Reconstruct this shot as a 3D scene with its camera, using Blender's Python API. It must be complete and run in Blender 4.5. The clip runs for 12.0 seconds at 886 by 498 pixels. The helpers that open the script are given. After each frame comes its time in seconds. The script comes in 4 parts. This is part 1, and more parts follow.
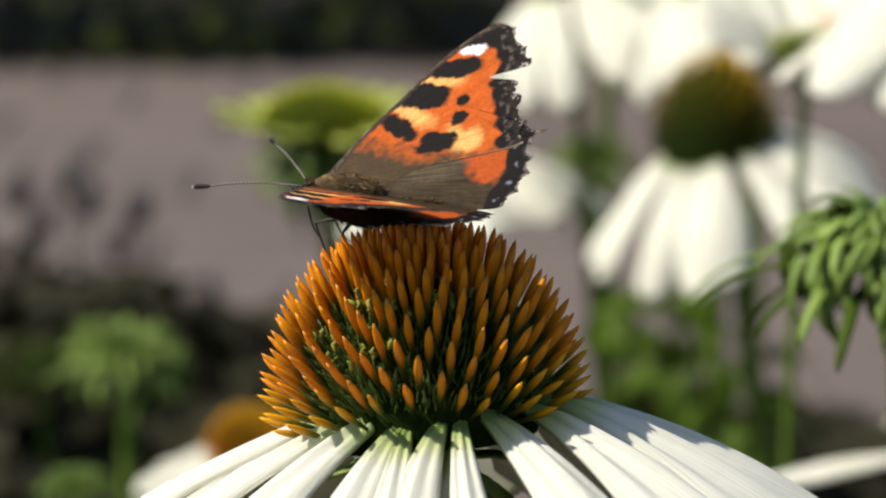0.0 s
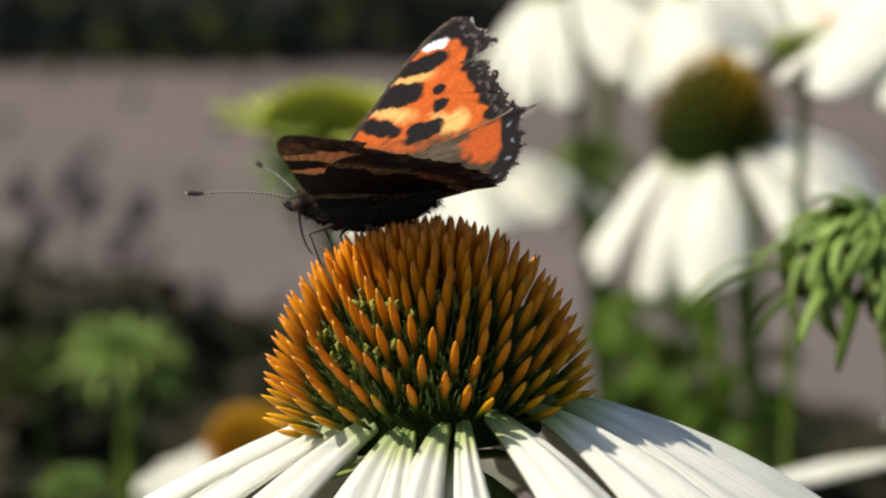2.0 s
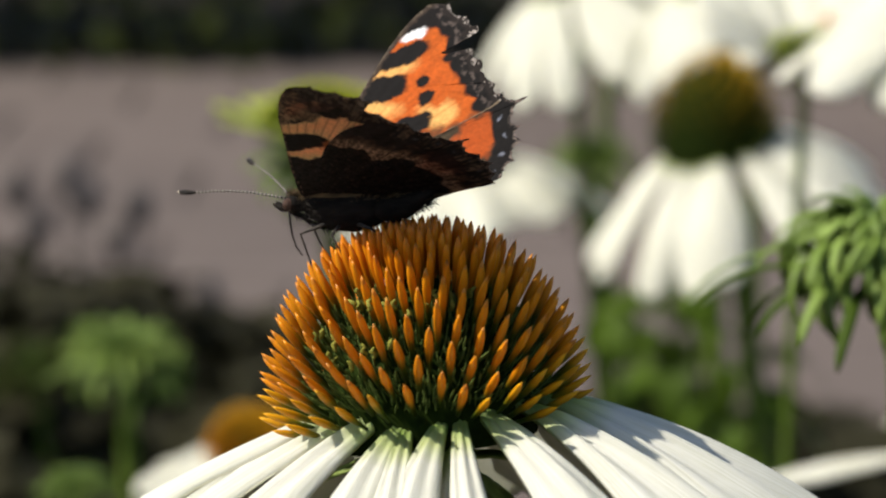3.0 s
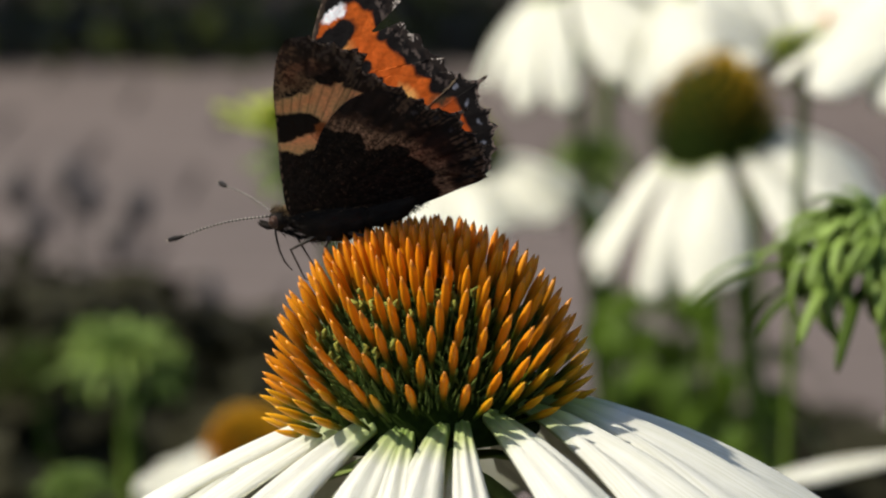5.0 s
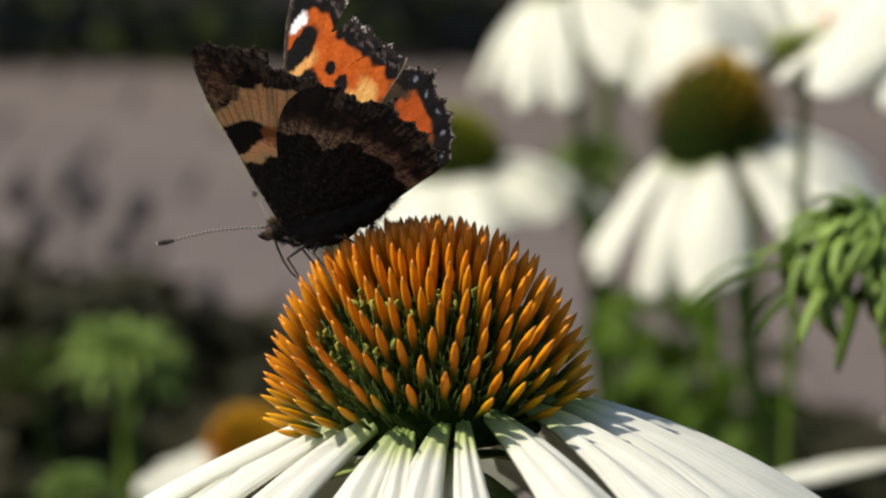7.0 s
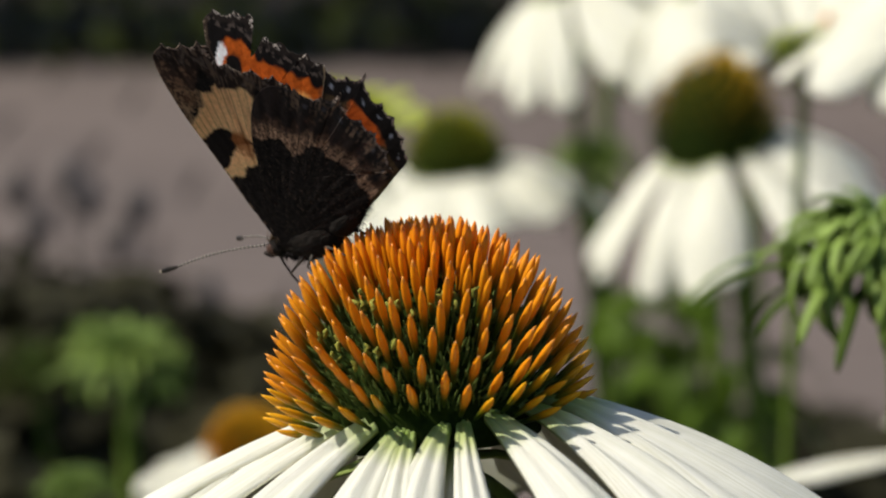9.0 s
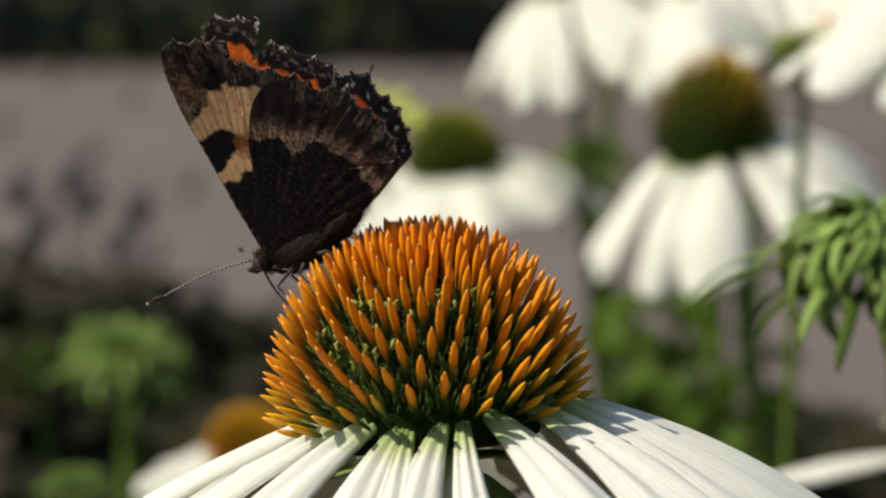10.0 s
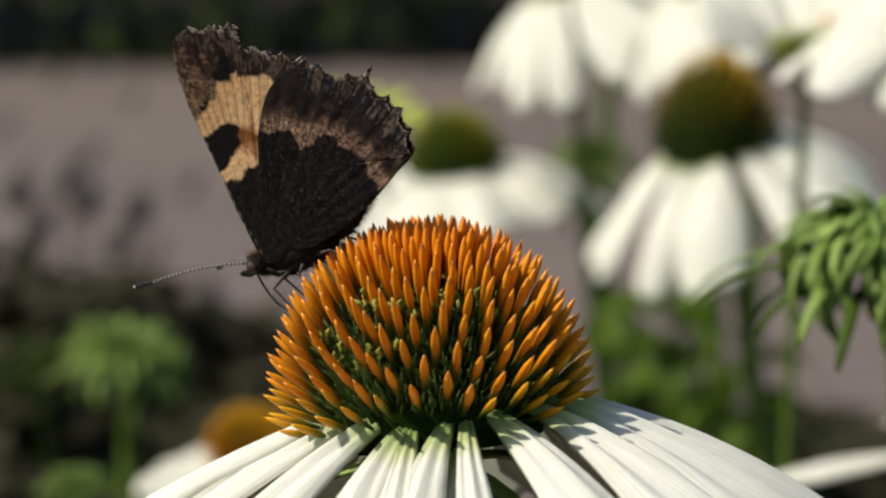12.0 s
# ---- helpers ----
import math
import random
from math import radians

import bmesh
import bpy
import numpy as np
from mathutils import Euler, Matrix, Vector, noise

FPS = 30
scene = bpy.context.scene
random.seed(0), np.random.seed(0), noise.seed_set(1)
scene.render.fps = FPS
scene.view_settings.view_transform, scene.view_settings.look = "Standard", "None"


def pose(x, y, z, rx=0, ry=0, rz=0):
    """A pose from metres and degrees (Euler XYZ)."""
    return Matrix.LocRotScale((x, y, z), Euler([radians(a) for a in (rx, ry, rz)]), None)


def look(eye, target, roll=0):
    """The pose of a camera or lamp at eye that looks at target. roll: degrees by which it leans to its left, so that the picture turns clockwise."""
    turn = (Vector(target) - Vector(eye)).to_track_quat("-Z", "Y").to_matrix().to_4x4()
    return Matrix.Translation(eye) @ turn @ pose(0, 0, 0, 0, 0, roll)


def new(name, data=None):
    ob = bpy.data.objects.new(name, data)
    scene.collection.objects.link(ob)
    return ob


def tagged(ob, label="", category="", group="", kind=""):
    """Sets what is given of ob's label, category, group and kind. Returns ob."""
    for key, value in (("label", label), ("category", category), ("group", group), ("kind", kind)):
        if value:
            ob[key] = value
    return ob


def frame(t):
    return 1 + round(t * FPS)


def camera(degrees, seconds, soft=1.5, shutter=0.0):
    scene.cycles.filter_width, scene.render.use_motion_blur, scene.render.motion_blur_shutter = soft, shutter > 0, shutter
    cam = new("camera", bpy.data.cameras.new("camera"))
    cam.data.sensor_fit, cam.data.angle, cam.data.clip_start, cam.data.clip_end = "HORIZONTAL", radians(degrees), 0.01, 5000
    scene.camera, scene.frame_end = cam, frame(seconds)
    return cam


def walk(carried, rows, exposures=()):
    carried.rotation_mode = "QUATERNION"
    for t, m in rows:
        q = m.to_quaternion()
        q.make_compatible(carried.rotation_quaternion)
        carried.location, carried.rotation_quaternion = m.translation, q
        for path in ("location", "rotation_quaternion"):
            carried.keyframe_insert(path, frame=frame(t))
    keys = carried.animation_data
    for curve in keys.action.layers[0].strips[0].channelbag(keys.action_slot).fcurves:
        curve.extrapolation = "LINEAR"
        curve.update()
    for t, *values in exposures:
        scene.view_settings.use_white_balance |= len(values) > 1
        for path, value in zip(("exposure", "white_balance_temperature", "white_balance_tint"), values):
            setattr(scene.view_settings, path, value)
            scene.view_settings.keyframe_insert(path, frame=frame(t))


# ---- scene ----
cam = camera(19.31, 12.0, soft=2.1)
EYE, AIM = (0.0, -0.29344, 0.81237), (0.0, 0.0, 0.75)
walk(cam, [(0.0, look(EYE, AIM)), (12.0, look(EYE, AIM))], exposures=[(0.0, 0.48), (2.5, 0.44), (5.5, 0.41), (7.2, 0.37), (9.0, 0.33), (12.0, 0.33)])
cam.data.dof.use_dof = True
cam.data.dof.focus_distance = 0.294
cam.data.dof.aperture_fstop = 23.0

# ---- light: clear sky and a high sun from the left ----
SUN = Vector((-0.62, -0.06, 0.78)).normalized()
world = bpy.data.worlds.new("sky")
world.use_nodes = True
scene.world = world
wn = world.node_tree.nodes
sky = wn.new("ShaderNodeTexSky")
sky.sky_type, sky.sun_disc = "NISHITA", False
sky.sun_elevation = math.asin(SUN.z)
sky.sun_rotation = math.atan2(SUN.x, SUN.y)
world.node_tree.links.new(sky.outputs["Color"], wn["Background"].inputs["Color"])
wn["Background"].inputs["Strength"].default_value = 0.088
sun = new("sun", bpy.data.lights.new("sun", "SUN"))
sun.data.energy, sun.data.angle, sun.data.color = 4.95, radians(0.5), (1.0, 0.93, 0.81)
sun.matrix_world = look(SUN * 5.0, (0, 0, 0))


# ---- materials ----
def material(name, rough=0.6, spec=0.4):
    m = bpy.data.materials.new(name)
    m.use_nodes = True
    b = m.node_tree.nodes["Principled BSDF"]
    b.inputs["Roughness"].default_value = rough
    b.inputs["Specular IOR Level"].default_value = spec
    return m, m.node_tree.nodes, m.node_tree.links, b


def ramp(nodes, links, source, stops):
    r = nodes.new("ShaderNodeValToRGB")
    els = r.color_ramp.elements
    while len(els) < len(stops):
        els.new(0.5)
    for e, (p, c) in zip(els, stops):
        e.position, e.color = p, (*c, 1)
    links.new(source, r.inputs["Fac"])
    return r.outputs["Color"]


def grain(nodes, links, scale, detail=4.0, coords="Object", stretch=None, rough=0.55):
    tc = nodes.new("ShaderNodeTexCoord")
    n = nodes.new("ShaderNodeTexNoise")
    n.inputs["Scale"].default_value, n.inputs["Detail"].default_value = scale, detail
    n.inputs["Roughness"].default_value = rough
    out = tc.outputs[coords]
    if stretch:
        mp = nodes.new("ShaderNodeMapping")
        mp.inputs["Scale"].default_value = stretch
        links.new(out, mp.inputs["Vector"])
        out = mp.outputs["Vector"]
    links.new(out, n.inputs["Vector"])
    return n.outputs["Fac"]


def blend(nodes, links, fac, a, b, mode="MIX"):
    x = nodes.new("ShaderNodeMix")
    x.data_type, x.blend_type = "RGBA", mode
    for v, i in ((fac, 0), (a, 6), (b, 7)):
        if isinstance(v, (int, float)):
            x.inputs[i].default_value = v
        elif isinstance(v, tuple):
            x.inputs[i].default_value = (*v, 1)
        else:
            links.new(v, x.inputs[i])
    return x.outputs[2]


def bumped(nodes, links, b, height, strength, distance):
    n = nodes.new("ShaderNodeBump")
    n.inputs["Strength"].default_value, n.inputs["Distance"].default_value = strength, distance
    links.new(height, n.inputs["Height"])
    links.new(n.outputs["Normal"], b.inputs["Normal"])


def see_through(m, b, colour, amount):
    """Lets part of the light pass through a thin leaf or petal."""
    nodes, links = m.node_tree.nodes, m.node_tree.links
    t = nodes.new("ShaderNodeBsdfTranslucent")
    x = nodes.new("ShaderNodeMixShader")
    x.inputs[0].default_value = amount
    if isinstance(colour, tuple):
        t.inputs["Color"].default_value = (*colour, 1)
    else:
        links.new(colour, t.inputs["Color"])
    links.new(b.outputs[0], x.inputs[1])
    links.new(t.outputs[0], x.inputs[2])
    links.new(x.outputs[0], nodes["Material Output"].inputs["Surface"])


def leafy(name, dark, light, scale=60.0, rough=0.5, through_it=0.25, spec=0.35):
    m, n, l, b = material(name, rough, spec)
    g = grain(n, l, scale, 5.0)
    info = n.new("ShaderNodeObjectInfo")
    c = ramp(n, l, g, [(0.3, dark), (0.7, light)])
    c = blend(n, l, 0.25, c, ramp(n, l, info.outputs["Random"], [(0.0, dark), (1.0, light)]))
    l.new(c, b.inputs["Base Color"])
    bumped(n, l, b, grain(n, l, scale * 8, 3.0), 0.4, 0.0006)
    if through_it:
        see_through(m, b, c, through_it)
    return m


def floret_material(name, stops, gloss):
    """Colour runs along the spine, which is about 7.4 mm long."""
    m, n, l, b = material(name, gloss, 0.34)
    tc = n.new("ShaderNodeTexCoord")
    sep = n.new("ShaderNodeSeparateXYZ")
    l.new(tc.outputs["Object"], sep.inputs[0])
    run = n.new("ShaderNodeMapRange")
    run.inputs["From Max"].default_value = 0.0074
    l.new(sep.outputs["Z"], run.inputs["Value"])
    info = n.new("ShaderNodeObjectInfo")
    add = n.new("ShaderNodeMath")
    add.operation = "MULTIPLY_ADD"
    l.new(info.outputs["Random"], add.inputs[0])
    add.inputs[1].default_value = 0.16
    l.new(run.outputs[0], add.inputs[2])
    c = ramp(n, l, add.outputs[0], stops)
    c = blend(n, l, 0.12, c, ramp(n, l, grain(n, l, 900.0, 3.0, stretch=(1, 1, 0.25)), [(0.3, (0.40, 0.14, 0.002)), (0.7, (0.74, 0.34, 0.004))]), "OVERLAY")
    l.new(c, b.inputs["Base Color"])
    see_through(m, b, c, 0.25)
    return m


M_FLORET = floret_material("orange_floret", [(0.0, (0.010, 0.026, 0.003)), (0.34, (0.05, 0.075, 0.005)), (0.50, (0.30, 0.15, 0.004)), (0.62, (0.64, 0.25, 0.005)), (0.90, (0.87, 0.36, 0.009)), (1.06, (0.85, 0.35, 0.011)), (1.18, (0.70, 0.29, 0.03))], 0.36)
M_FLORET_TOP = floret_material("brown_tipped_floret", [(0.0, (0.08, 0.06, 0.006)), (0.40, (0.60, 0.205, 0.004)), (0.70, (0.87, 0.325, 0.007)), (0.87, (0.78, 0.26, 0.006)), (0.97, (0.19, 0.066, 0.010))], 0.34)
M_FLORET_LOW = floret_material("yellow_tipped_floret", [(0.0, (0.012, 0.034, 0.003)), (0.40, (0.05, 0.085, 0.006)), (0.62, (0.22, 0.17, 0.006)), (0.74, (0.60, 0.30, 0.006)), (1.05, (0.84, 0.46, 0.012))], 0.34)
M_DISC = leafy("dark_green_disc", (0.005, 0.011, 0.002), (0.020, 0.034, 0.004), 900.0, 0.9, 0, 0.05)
M_POLLEN = leafy("yellow_green_pollen", (0.12, 0.14, 0.012), (0.34, 0.32, 0.04), 900.0, 0.7, 0)
M_STEM = leafy("green_stem", (0.056, 0.095, 0.010), (0.125, 0.185, 0.026), 120.0, 0.6, 0, 0.15)
M_LEAF = leafy("green_leaf", (0.024, 0.046, 0.004), (0.078, 0.132, 0.009), 40.0, 0.6, 0.25, 0.12)
M_BRACT = leafy("pale_green_bract", (0.15, 0.22, 0.05), (0.44, 0.55, 0.17), 150.0, 0.55)
M_BUD = leafy("mid_green_bract", (0.07, 0.125, 0.016), (0.22, 0.32, 0.052), 150.0, 0.55)
M_BUD_PALE = leafy("light_green_bract", (0.10, 0.175, 0.026), (0.32, 0.44, 0.09), 150.0, 0.55)
M_LIME = leafy("lime_green_ray", (0.30, 0.36, 0.03), (0.62, 0.68, 0.14), 90.0, 0.55)
# the shade on the low bed plants is put into this near-black leaf colour
M_SHADED_LEAF = leafy("shaded_leaf", (0.014, 0.0135, 0.008), (0.036, 0.034, 0.017), 30.0, 0.75, 0.1, 0.08)
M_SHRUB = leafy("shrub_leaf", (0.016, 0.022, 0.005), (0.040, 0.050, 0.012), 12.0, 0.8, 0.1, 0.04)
M_SEED = leafy("dry_brown_seed_head", (0.105, 0.087, 0.080), (0.145, 0.121, 0.111), 120.0, 0.8, 0)


def petal_material(name, tint, through_it=0.34, green=1.0, streaks=0.34):
    """White ray with fine lengthwise ridges, green where it joins the head; V runs along the ray."""
    m, n, l, b = material(name, 0.5, 0.3)
    uv = n.new("ShaderNodeTexCoord")
    sep = n.new("ShaderNodeSeparateXYZ")
    l.new(uv.outputs["UV"], sep.inputs[0])
    c = ramp(n, l, sep.outputs["Y"], [(0.0, (0.16, 0.27, 0.03)), (0.09 * green, (0.24, 0.38, 0.04)), (0.16 * green, (0.56, 0.64, 0.26)), (0.24 * green, tint), (1.0, tint)])
    patch = grain(n, l, 90.0, 4.0)
    c = blend(n, l, ramp(n, l, patch, [(0.45, (0, 0, 0)), (0.8, (0.35, 0.35, 0.35))]), c, (0.66, 0.66, 0.50))
    # yellow-green streaks, with the shading of the grooves painted into them
    c = blend(n, l, ramp(n, l, grain(n, l, 30.0, 3.0, "UV", (2.6, 0.12, 1.0)), [(0.40, (streaks, streaks, streaks)), (0.56, (0, 0, 0))]), c, (0.58, 0.58, 0.41))
    l.new(c, b.inputs["Base Color"])
    fine = grain(n, l, 9.0, 3.0, "UV", (9.0, 0.35, 1.0))
    vein = grain(n, l, 30.0, 3.0, "UV", (2.6, 0.12, 1.0))
    crumple = grain(n, l, 420.0, 4.0)
    relief = n.new("ShaderNodeMath")
    relief.operation = "MULTIPLY_ADD"
    l.new(crumple, relief.inputs[0])
    relief.inputs[1].default_value = 0.45
    l.new(fine, relief.inputs[2])
    both = n.new("ShaderNodeMath")
    both.operation = "MULTIPLY_ADD"
    l.new(vein, both.inputs[0])
    both.inputs[1].default_value = 0.8
    l.new(relief.outputs[0], both.inputs[2])
    bumped(n, l, b, both.outputs[0], 0.48, 0.0005)
    see_through(m, b, c, through_it)
    return m


M_PETAL = petal_material("white_petal", (0.88, 0.875, 0.80))
M_PETAL_FAR = petal_material("cream_white_petal", (0.90, 0.895, 0.80), 0.46, 0.5, 0.16)
M_PETAL_LIME = petal_material("pale_lime_petal", (0.78, 0.80, 0.56), 0.46, 1.0, 0.2)


def wing_material():
    m, n, l, b = material("butterfly_scales", 0.7, 0.08)
    a = n.new("ShaderNodeVertexColor")
    a.layer_name = "scales"
    g = ramp(n, l, grain(n, l, 2200.0, 4.0), [(0.28, (0.78, 0.78, 0.78)), (0.72, (1.2, 1.2, 1.2))])
    c = blend(n, l, 0.8, a.outputs["Color"], g, "MULTIPLY")
    l.new(c, b.inputs["Base Color"])
    bumped(n, l, b, grain(n, l, 1300.0, 4.0), 0.4, 0.0003)
    glow = blend(n, l, 1.0, c, (3.6, 1.7, 0.9), "MULTIPLY")
    see_through(m, b, glow, 0.10)
    return m


M_WING = wing_material()


def fuzz(name, dark, light, scale, rough=0.8):
    m, n, l, b = material(name, rough, 0.12)
    l.new(ramp(n, l, grain(n, l, scale, 5.0, stretch=(0.35, 1, 1)), [(0.3, dark), (0.72, light)]), b.inputs["Base Color"])
    bumped(n, l, b, grain(n, l, scale * 2, 3.0, stretch=(0.35, 1, 1)), 0.7, 0.0004)
    return m


M_BODY = fuzz("brown_hair", (0.004, 0.0034, 0.003), (0.018, 0.014, 0.011), 900.0)
M_FUR = fuzz("warm_brown_fur", (0.056, 0.038, 0.019), (0.17, 0.112, 0.056), 900.0)
M_EYE = fuzz("dark_compound_eye", (0.03, 0.015, 0.01), (0.09, 0.05, 0.035), 2500.0, 0.3)
M_FLORET_BACK = fuzz("orange_far_floret", (0.40, 0.12, 0.004), (0.64, 0.22, 0.006), 700.0, 0.4)
M_LEG = fuzz("dark_leg", (0.015, 0.013, 0.012), (0.07, 0.06, 0.05), 1500.0, 0.5)
M_CLUB = fuzz("black_club", (0.008, 0.007, 0.007), (0.03, 0.025, 0.02), 2000.0, 0.5)
M_PALE = fuzz("pale_tip", (0.45, 0.38, 0.28), (0.75, 0.68, 0.55), 2000.0, 0.6)


def banded():
    """Antenna shaft, ringed black and white along its length."""
    m, n, l, b = material("ringed_shaft", 0.6, 0.3)
    tc = n.new("ShaderNodeTexCoord")
    w = n.new("ShaderNodeTexWave")
    w.bands_direction = "X"
    w.inputs["Scale"].default_value = 620.0
    l.new(tc.outputs["Object"], w.inputs["Vector"])
    l.new(ramp(n, l, w.outputs["Fac"], [(0.35, (0.012, 0.010, 0.009)), (0.8, (0.25, 0.225, 0.19))]), b.inputs["Base Color"])
    return m


M_SHAFT = banded()


def soil_material():
    m, n, l, b = material("dark_soil", 0.95, 0.1)
    l.new(ramp(n, l, grain(n, l, 7.0, 8.0), [(0.3, (0.012, 0.010, 0.008)), (0.7, (0.045, 0.036, 0.028))]), b.inputs["Base Color"])
    bumped(n, l, b, grain(n, l, 40.0, 6.0), 0.8, 0.02)
    return m


def slab_material():
    m, n, l, b = material("mauve_grey_concrete", 0.85, 0.2)
    info = n.new("ShaderNodeObjectInfo")
    c = ramp(n, l, grain(n, l, 3.0, 8.0), [(0.3, (0.093, 0.0755, 0.069)), (0.7, (0.128, 0.1035, 0.0945))])
    c = blend(n, l, 0.35, c, ramp(n, l, info.outputs["Random"], [(0.0, (0.088, 0.072, 0.066)), (1.0, (0.135, 0.109, 0.0985))]))
    l.new(c, b.inputs["Base Color"])
    bumped(n, l, b, grain(n, l, 160.0, 4.0), 0.3, 0.003)
    return m


M_SOIL, M_SLAB = soil_material(), slab_material()


# ---- building helpers ----
def mesh_of(name, verts, faces, smooth=True):
    me = bpy.data.meshes.new(name)
    me.from_pydata([tuple(v) for v in verts], [], faces)
    me.update()
    if smooth:
        me.polygons.foreach_set("use_smooth", [True] * len(me.polygons))
    return me


def part(name, data, mat, parent=None, label="", at=None):
    """Links one mesh as one object, under a thing or under a part."""
    me = data if isinstance(data, bpy.types.Mesh) else mesh_of(name, *data)
    if mat and not me.materials:
        me.materials.append(mat)
    ob = new(name, me)
    ob.parent = parent
    if at is not None:
        ob.matrix_basis = at
    return tagged(ob, label)


def join(pieces):
    """One vertex and face list out of several."""
    V, Fc = [], []
    for v, f in pieces:
        k = len(V)
        V += list(v)
        Fc += [tuple(i + k for i in q) for q in f]
    return V, Fc


def moved(piece, m):
    return [m @ Vector(p) for p in piece[0]], piece[1]


def tube(path, radii, sides=8):
    """A closed tapered tube along a path."""
    path = [Vector(p) for p in path]
    V, Fc, side = [], [], None
    for i, p in enumerate(path):
        d = (path[min(i + 1, len(path) - 1)] - path[max(i - 1, 0)]).normalized()
        if side is None:
            side = d.orthogonal().normalized()
        side = (side - d * side.dot(d)).normalized()
        other = d.cross(side)
        for k in range(sides):
            a = 2 * math.pi * k / sides
            V.append(p + (side * math.cos(a) + other * math.sin(a)) * radii[i])
    for i in range(len(path) - 1):
        for k in range(sides):
            a, b = i * sides + k, i * sides + (k + 1) % sides
            Fc.append((a, b, b + sides, a + sides))
    Fc.append(tuple(reversed(range(sides))))
    Fc.append(tuple(range(len(V) - sides, len(V))))
    return V, Fc


def ball(rx, ry, rz, rings=8, sides=12, wob=0.0, seed=0.0):
    V, Fc = [], []
    for i in range(rings + 1):
        a = math.pi * i / rings
        for k in range(sides):
            b = 2 * math.pi * k / sides
            p = Vector((math.sin(a) * math.cos(b), math.sin(a) * math.sin(b), math.cos(a)))
            s = 1 + wob * noise.noise(p * 2.5 + Vector((seed, seed, seed)))
            V.append((p.x * rx * s, p.y * ry * s, p.z * rz * s))
    for i in range(rings):
        for k in range(sides):
            a, b = i * sides + k, i * sides + (k + 1) % sides
            Fc.append((a, a + sides, b + sides, b))
    return V, Fc


def curve_points(ctrl, n):
    """Smooth points through control points."""
    P = [Vector(p) for p in ctrl]
    P = [P[0] * 2 - P[1]] + P + [P[-1] * 2 - P[-2]]
    out, segs = [], len(P) - 3
    for i in range(n):
        f = i / (n - 1) * segs
        k = min(int(f), segs - 1)
        t = f - k
        a, b, c, d = P[k:k + 4]
        out.append(0.5 * ((2 * b) + (c - a) * t + (2 * a - 5 * b + 4 * c - d) * t * t + (3 * b - a - 3 * c + d) * t ** 3))
    return out


def strap(length, width, base, droop0, droop1, rnd, nl=22, nw=10, ridges=0.35, tip=0.8, roll=0.0, thick=0.0005, grow=0.95, cup=0.17):
    """A ray petal or bract: starts along +x, bends down from droop0 to droop1 degrees, with lengthwise folds and a notched tip.
    Two skins, so that it has thickness. Returns verts, faces and UVs."""
    V, Fc, UV = [], [], []
    twist, wav, ph = rnd.uniform(-0.25, 0.25), rnd.uniform(-0.08, 0.08), rnd.uniform(0, 6)
    p, line = Vector((0, 0, 0)), []
    for i in range(nl + 1):
        t = i / nl
        a = radians(droop0 + (droop1 - droop0) * t ** 0.8)
        line.append((p.copy(), a))
        p = p + Vector((math.cos(a), 0, -math.sin(a))) * (length / nl)
    for skin in (0, 1):
        for i, (q, a) in enumerate(line):
            t = i / nl
            w = base + (width - base) * min(1.0, (t / 0.55)) ** grow
            if t > tip:
                w *= math.sqrt(max(0.0, 1 - ((t - tip) / (1 - tip)) ** 2)) * 0.85 + 0.15
            up = Vector((math.sin(a), 0, math.cos(a)))
            for j in range(nw + 1):
                s = j / nw * 2 - 1
                fold = ridges * 0.001 * math.cos(s * math.pi * 2.5) * min(1, t * 6)
                arch = -cup * w * s * s + w * 0.06 * math.sin(ph + t * 5) * s
                y = s * w / 2
                z = arch + fold + roll * y * t + twist * t * y - skin * thick
                shift = 0.0 if i < nl else -abs(math.cos(s * 4.7)) * 0.002
                V.append(q + Vector((0, y + wav * length * t * t, 0)) + up * z + Vector((math.cos(a), 0, -math.sin(a))) * shift)
                UV.append((j / nw, t))
    n = (nl + 1) * (nw + 1)
    for i in range(nl):
        for j in range(nw):
            a, b = i * (nw + 1) + j, i * (nw + 1) + j + 1
            Fc.append((a, a + nw + 1, b + nw + 1, b))
            Fc.append((n + a, n + b, n + b + nw + 1, n + a + nw + 1))
    rim = [i * (nw + 1) for i in range(nl + 1)] + [nl * (nw + 1) + j for j in range(1, nw + 1)] + [i * (nw + 1) + nw for i in range(nl - 1, -1, -1)]
    for a, b in zip(rim, rim[1:]):
        Fc.append((a, a + n, b + n, b))
    return V, Fc, UV


def strap_mesh(name, *args, **kw):
    V, Fc, UV = strap(*args, **kw)
    me = mesh_of(name, V, Fc)
    lay = me.uv_layers.new(name="UVMap")
    idx = np.empty(len(me.loops), int)
    me.loops.foreach_get("vertex_index", idx)
    lay.data.foreach_set("uv", np.array(UV)[idx].ravel())
    return me


def floret_piece(length, r, bend=0.0, sides=6):
    """A spindle with a sharp tip, along +z, leaning back a little towards the tip."""
    V, Fc = [], []
    rows = ((0.0, 0.5), (0.32, 0.72), (0.60, 1.0), (0.78, 0.86), (0.91, 0.46))
    for t, k in rows:
        for i in range(sides):
            a = 2 * math.pi * i / sides
            V.append((math.cos(a) * r * k - bend * length * t * t, math.sin(a) * r * k, length * t))
    V.append((-bend * length, 0, length))
    n = len(rows) - 1
    for j in range(n):
        for i in range(sides):
            a, b = j * sides + i, j * sides + (i + 1) % sides
            Fc.append((a, b, b + sides, a + sides))
    Fc += [(n * sides + i, n * sides + (i + 1) % sides, (n + 1) * sides) for i in range(sides)]
    return V, Fc


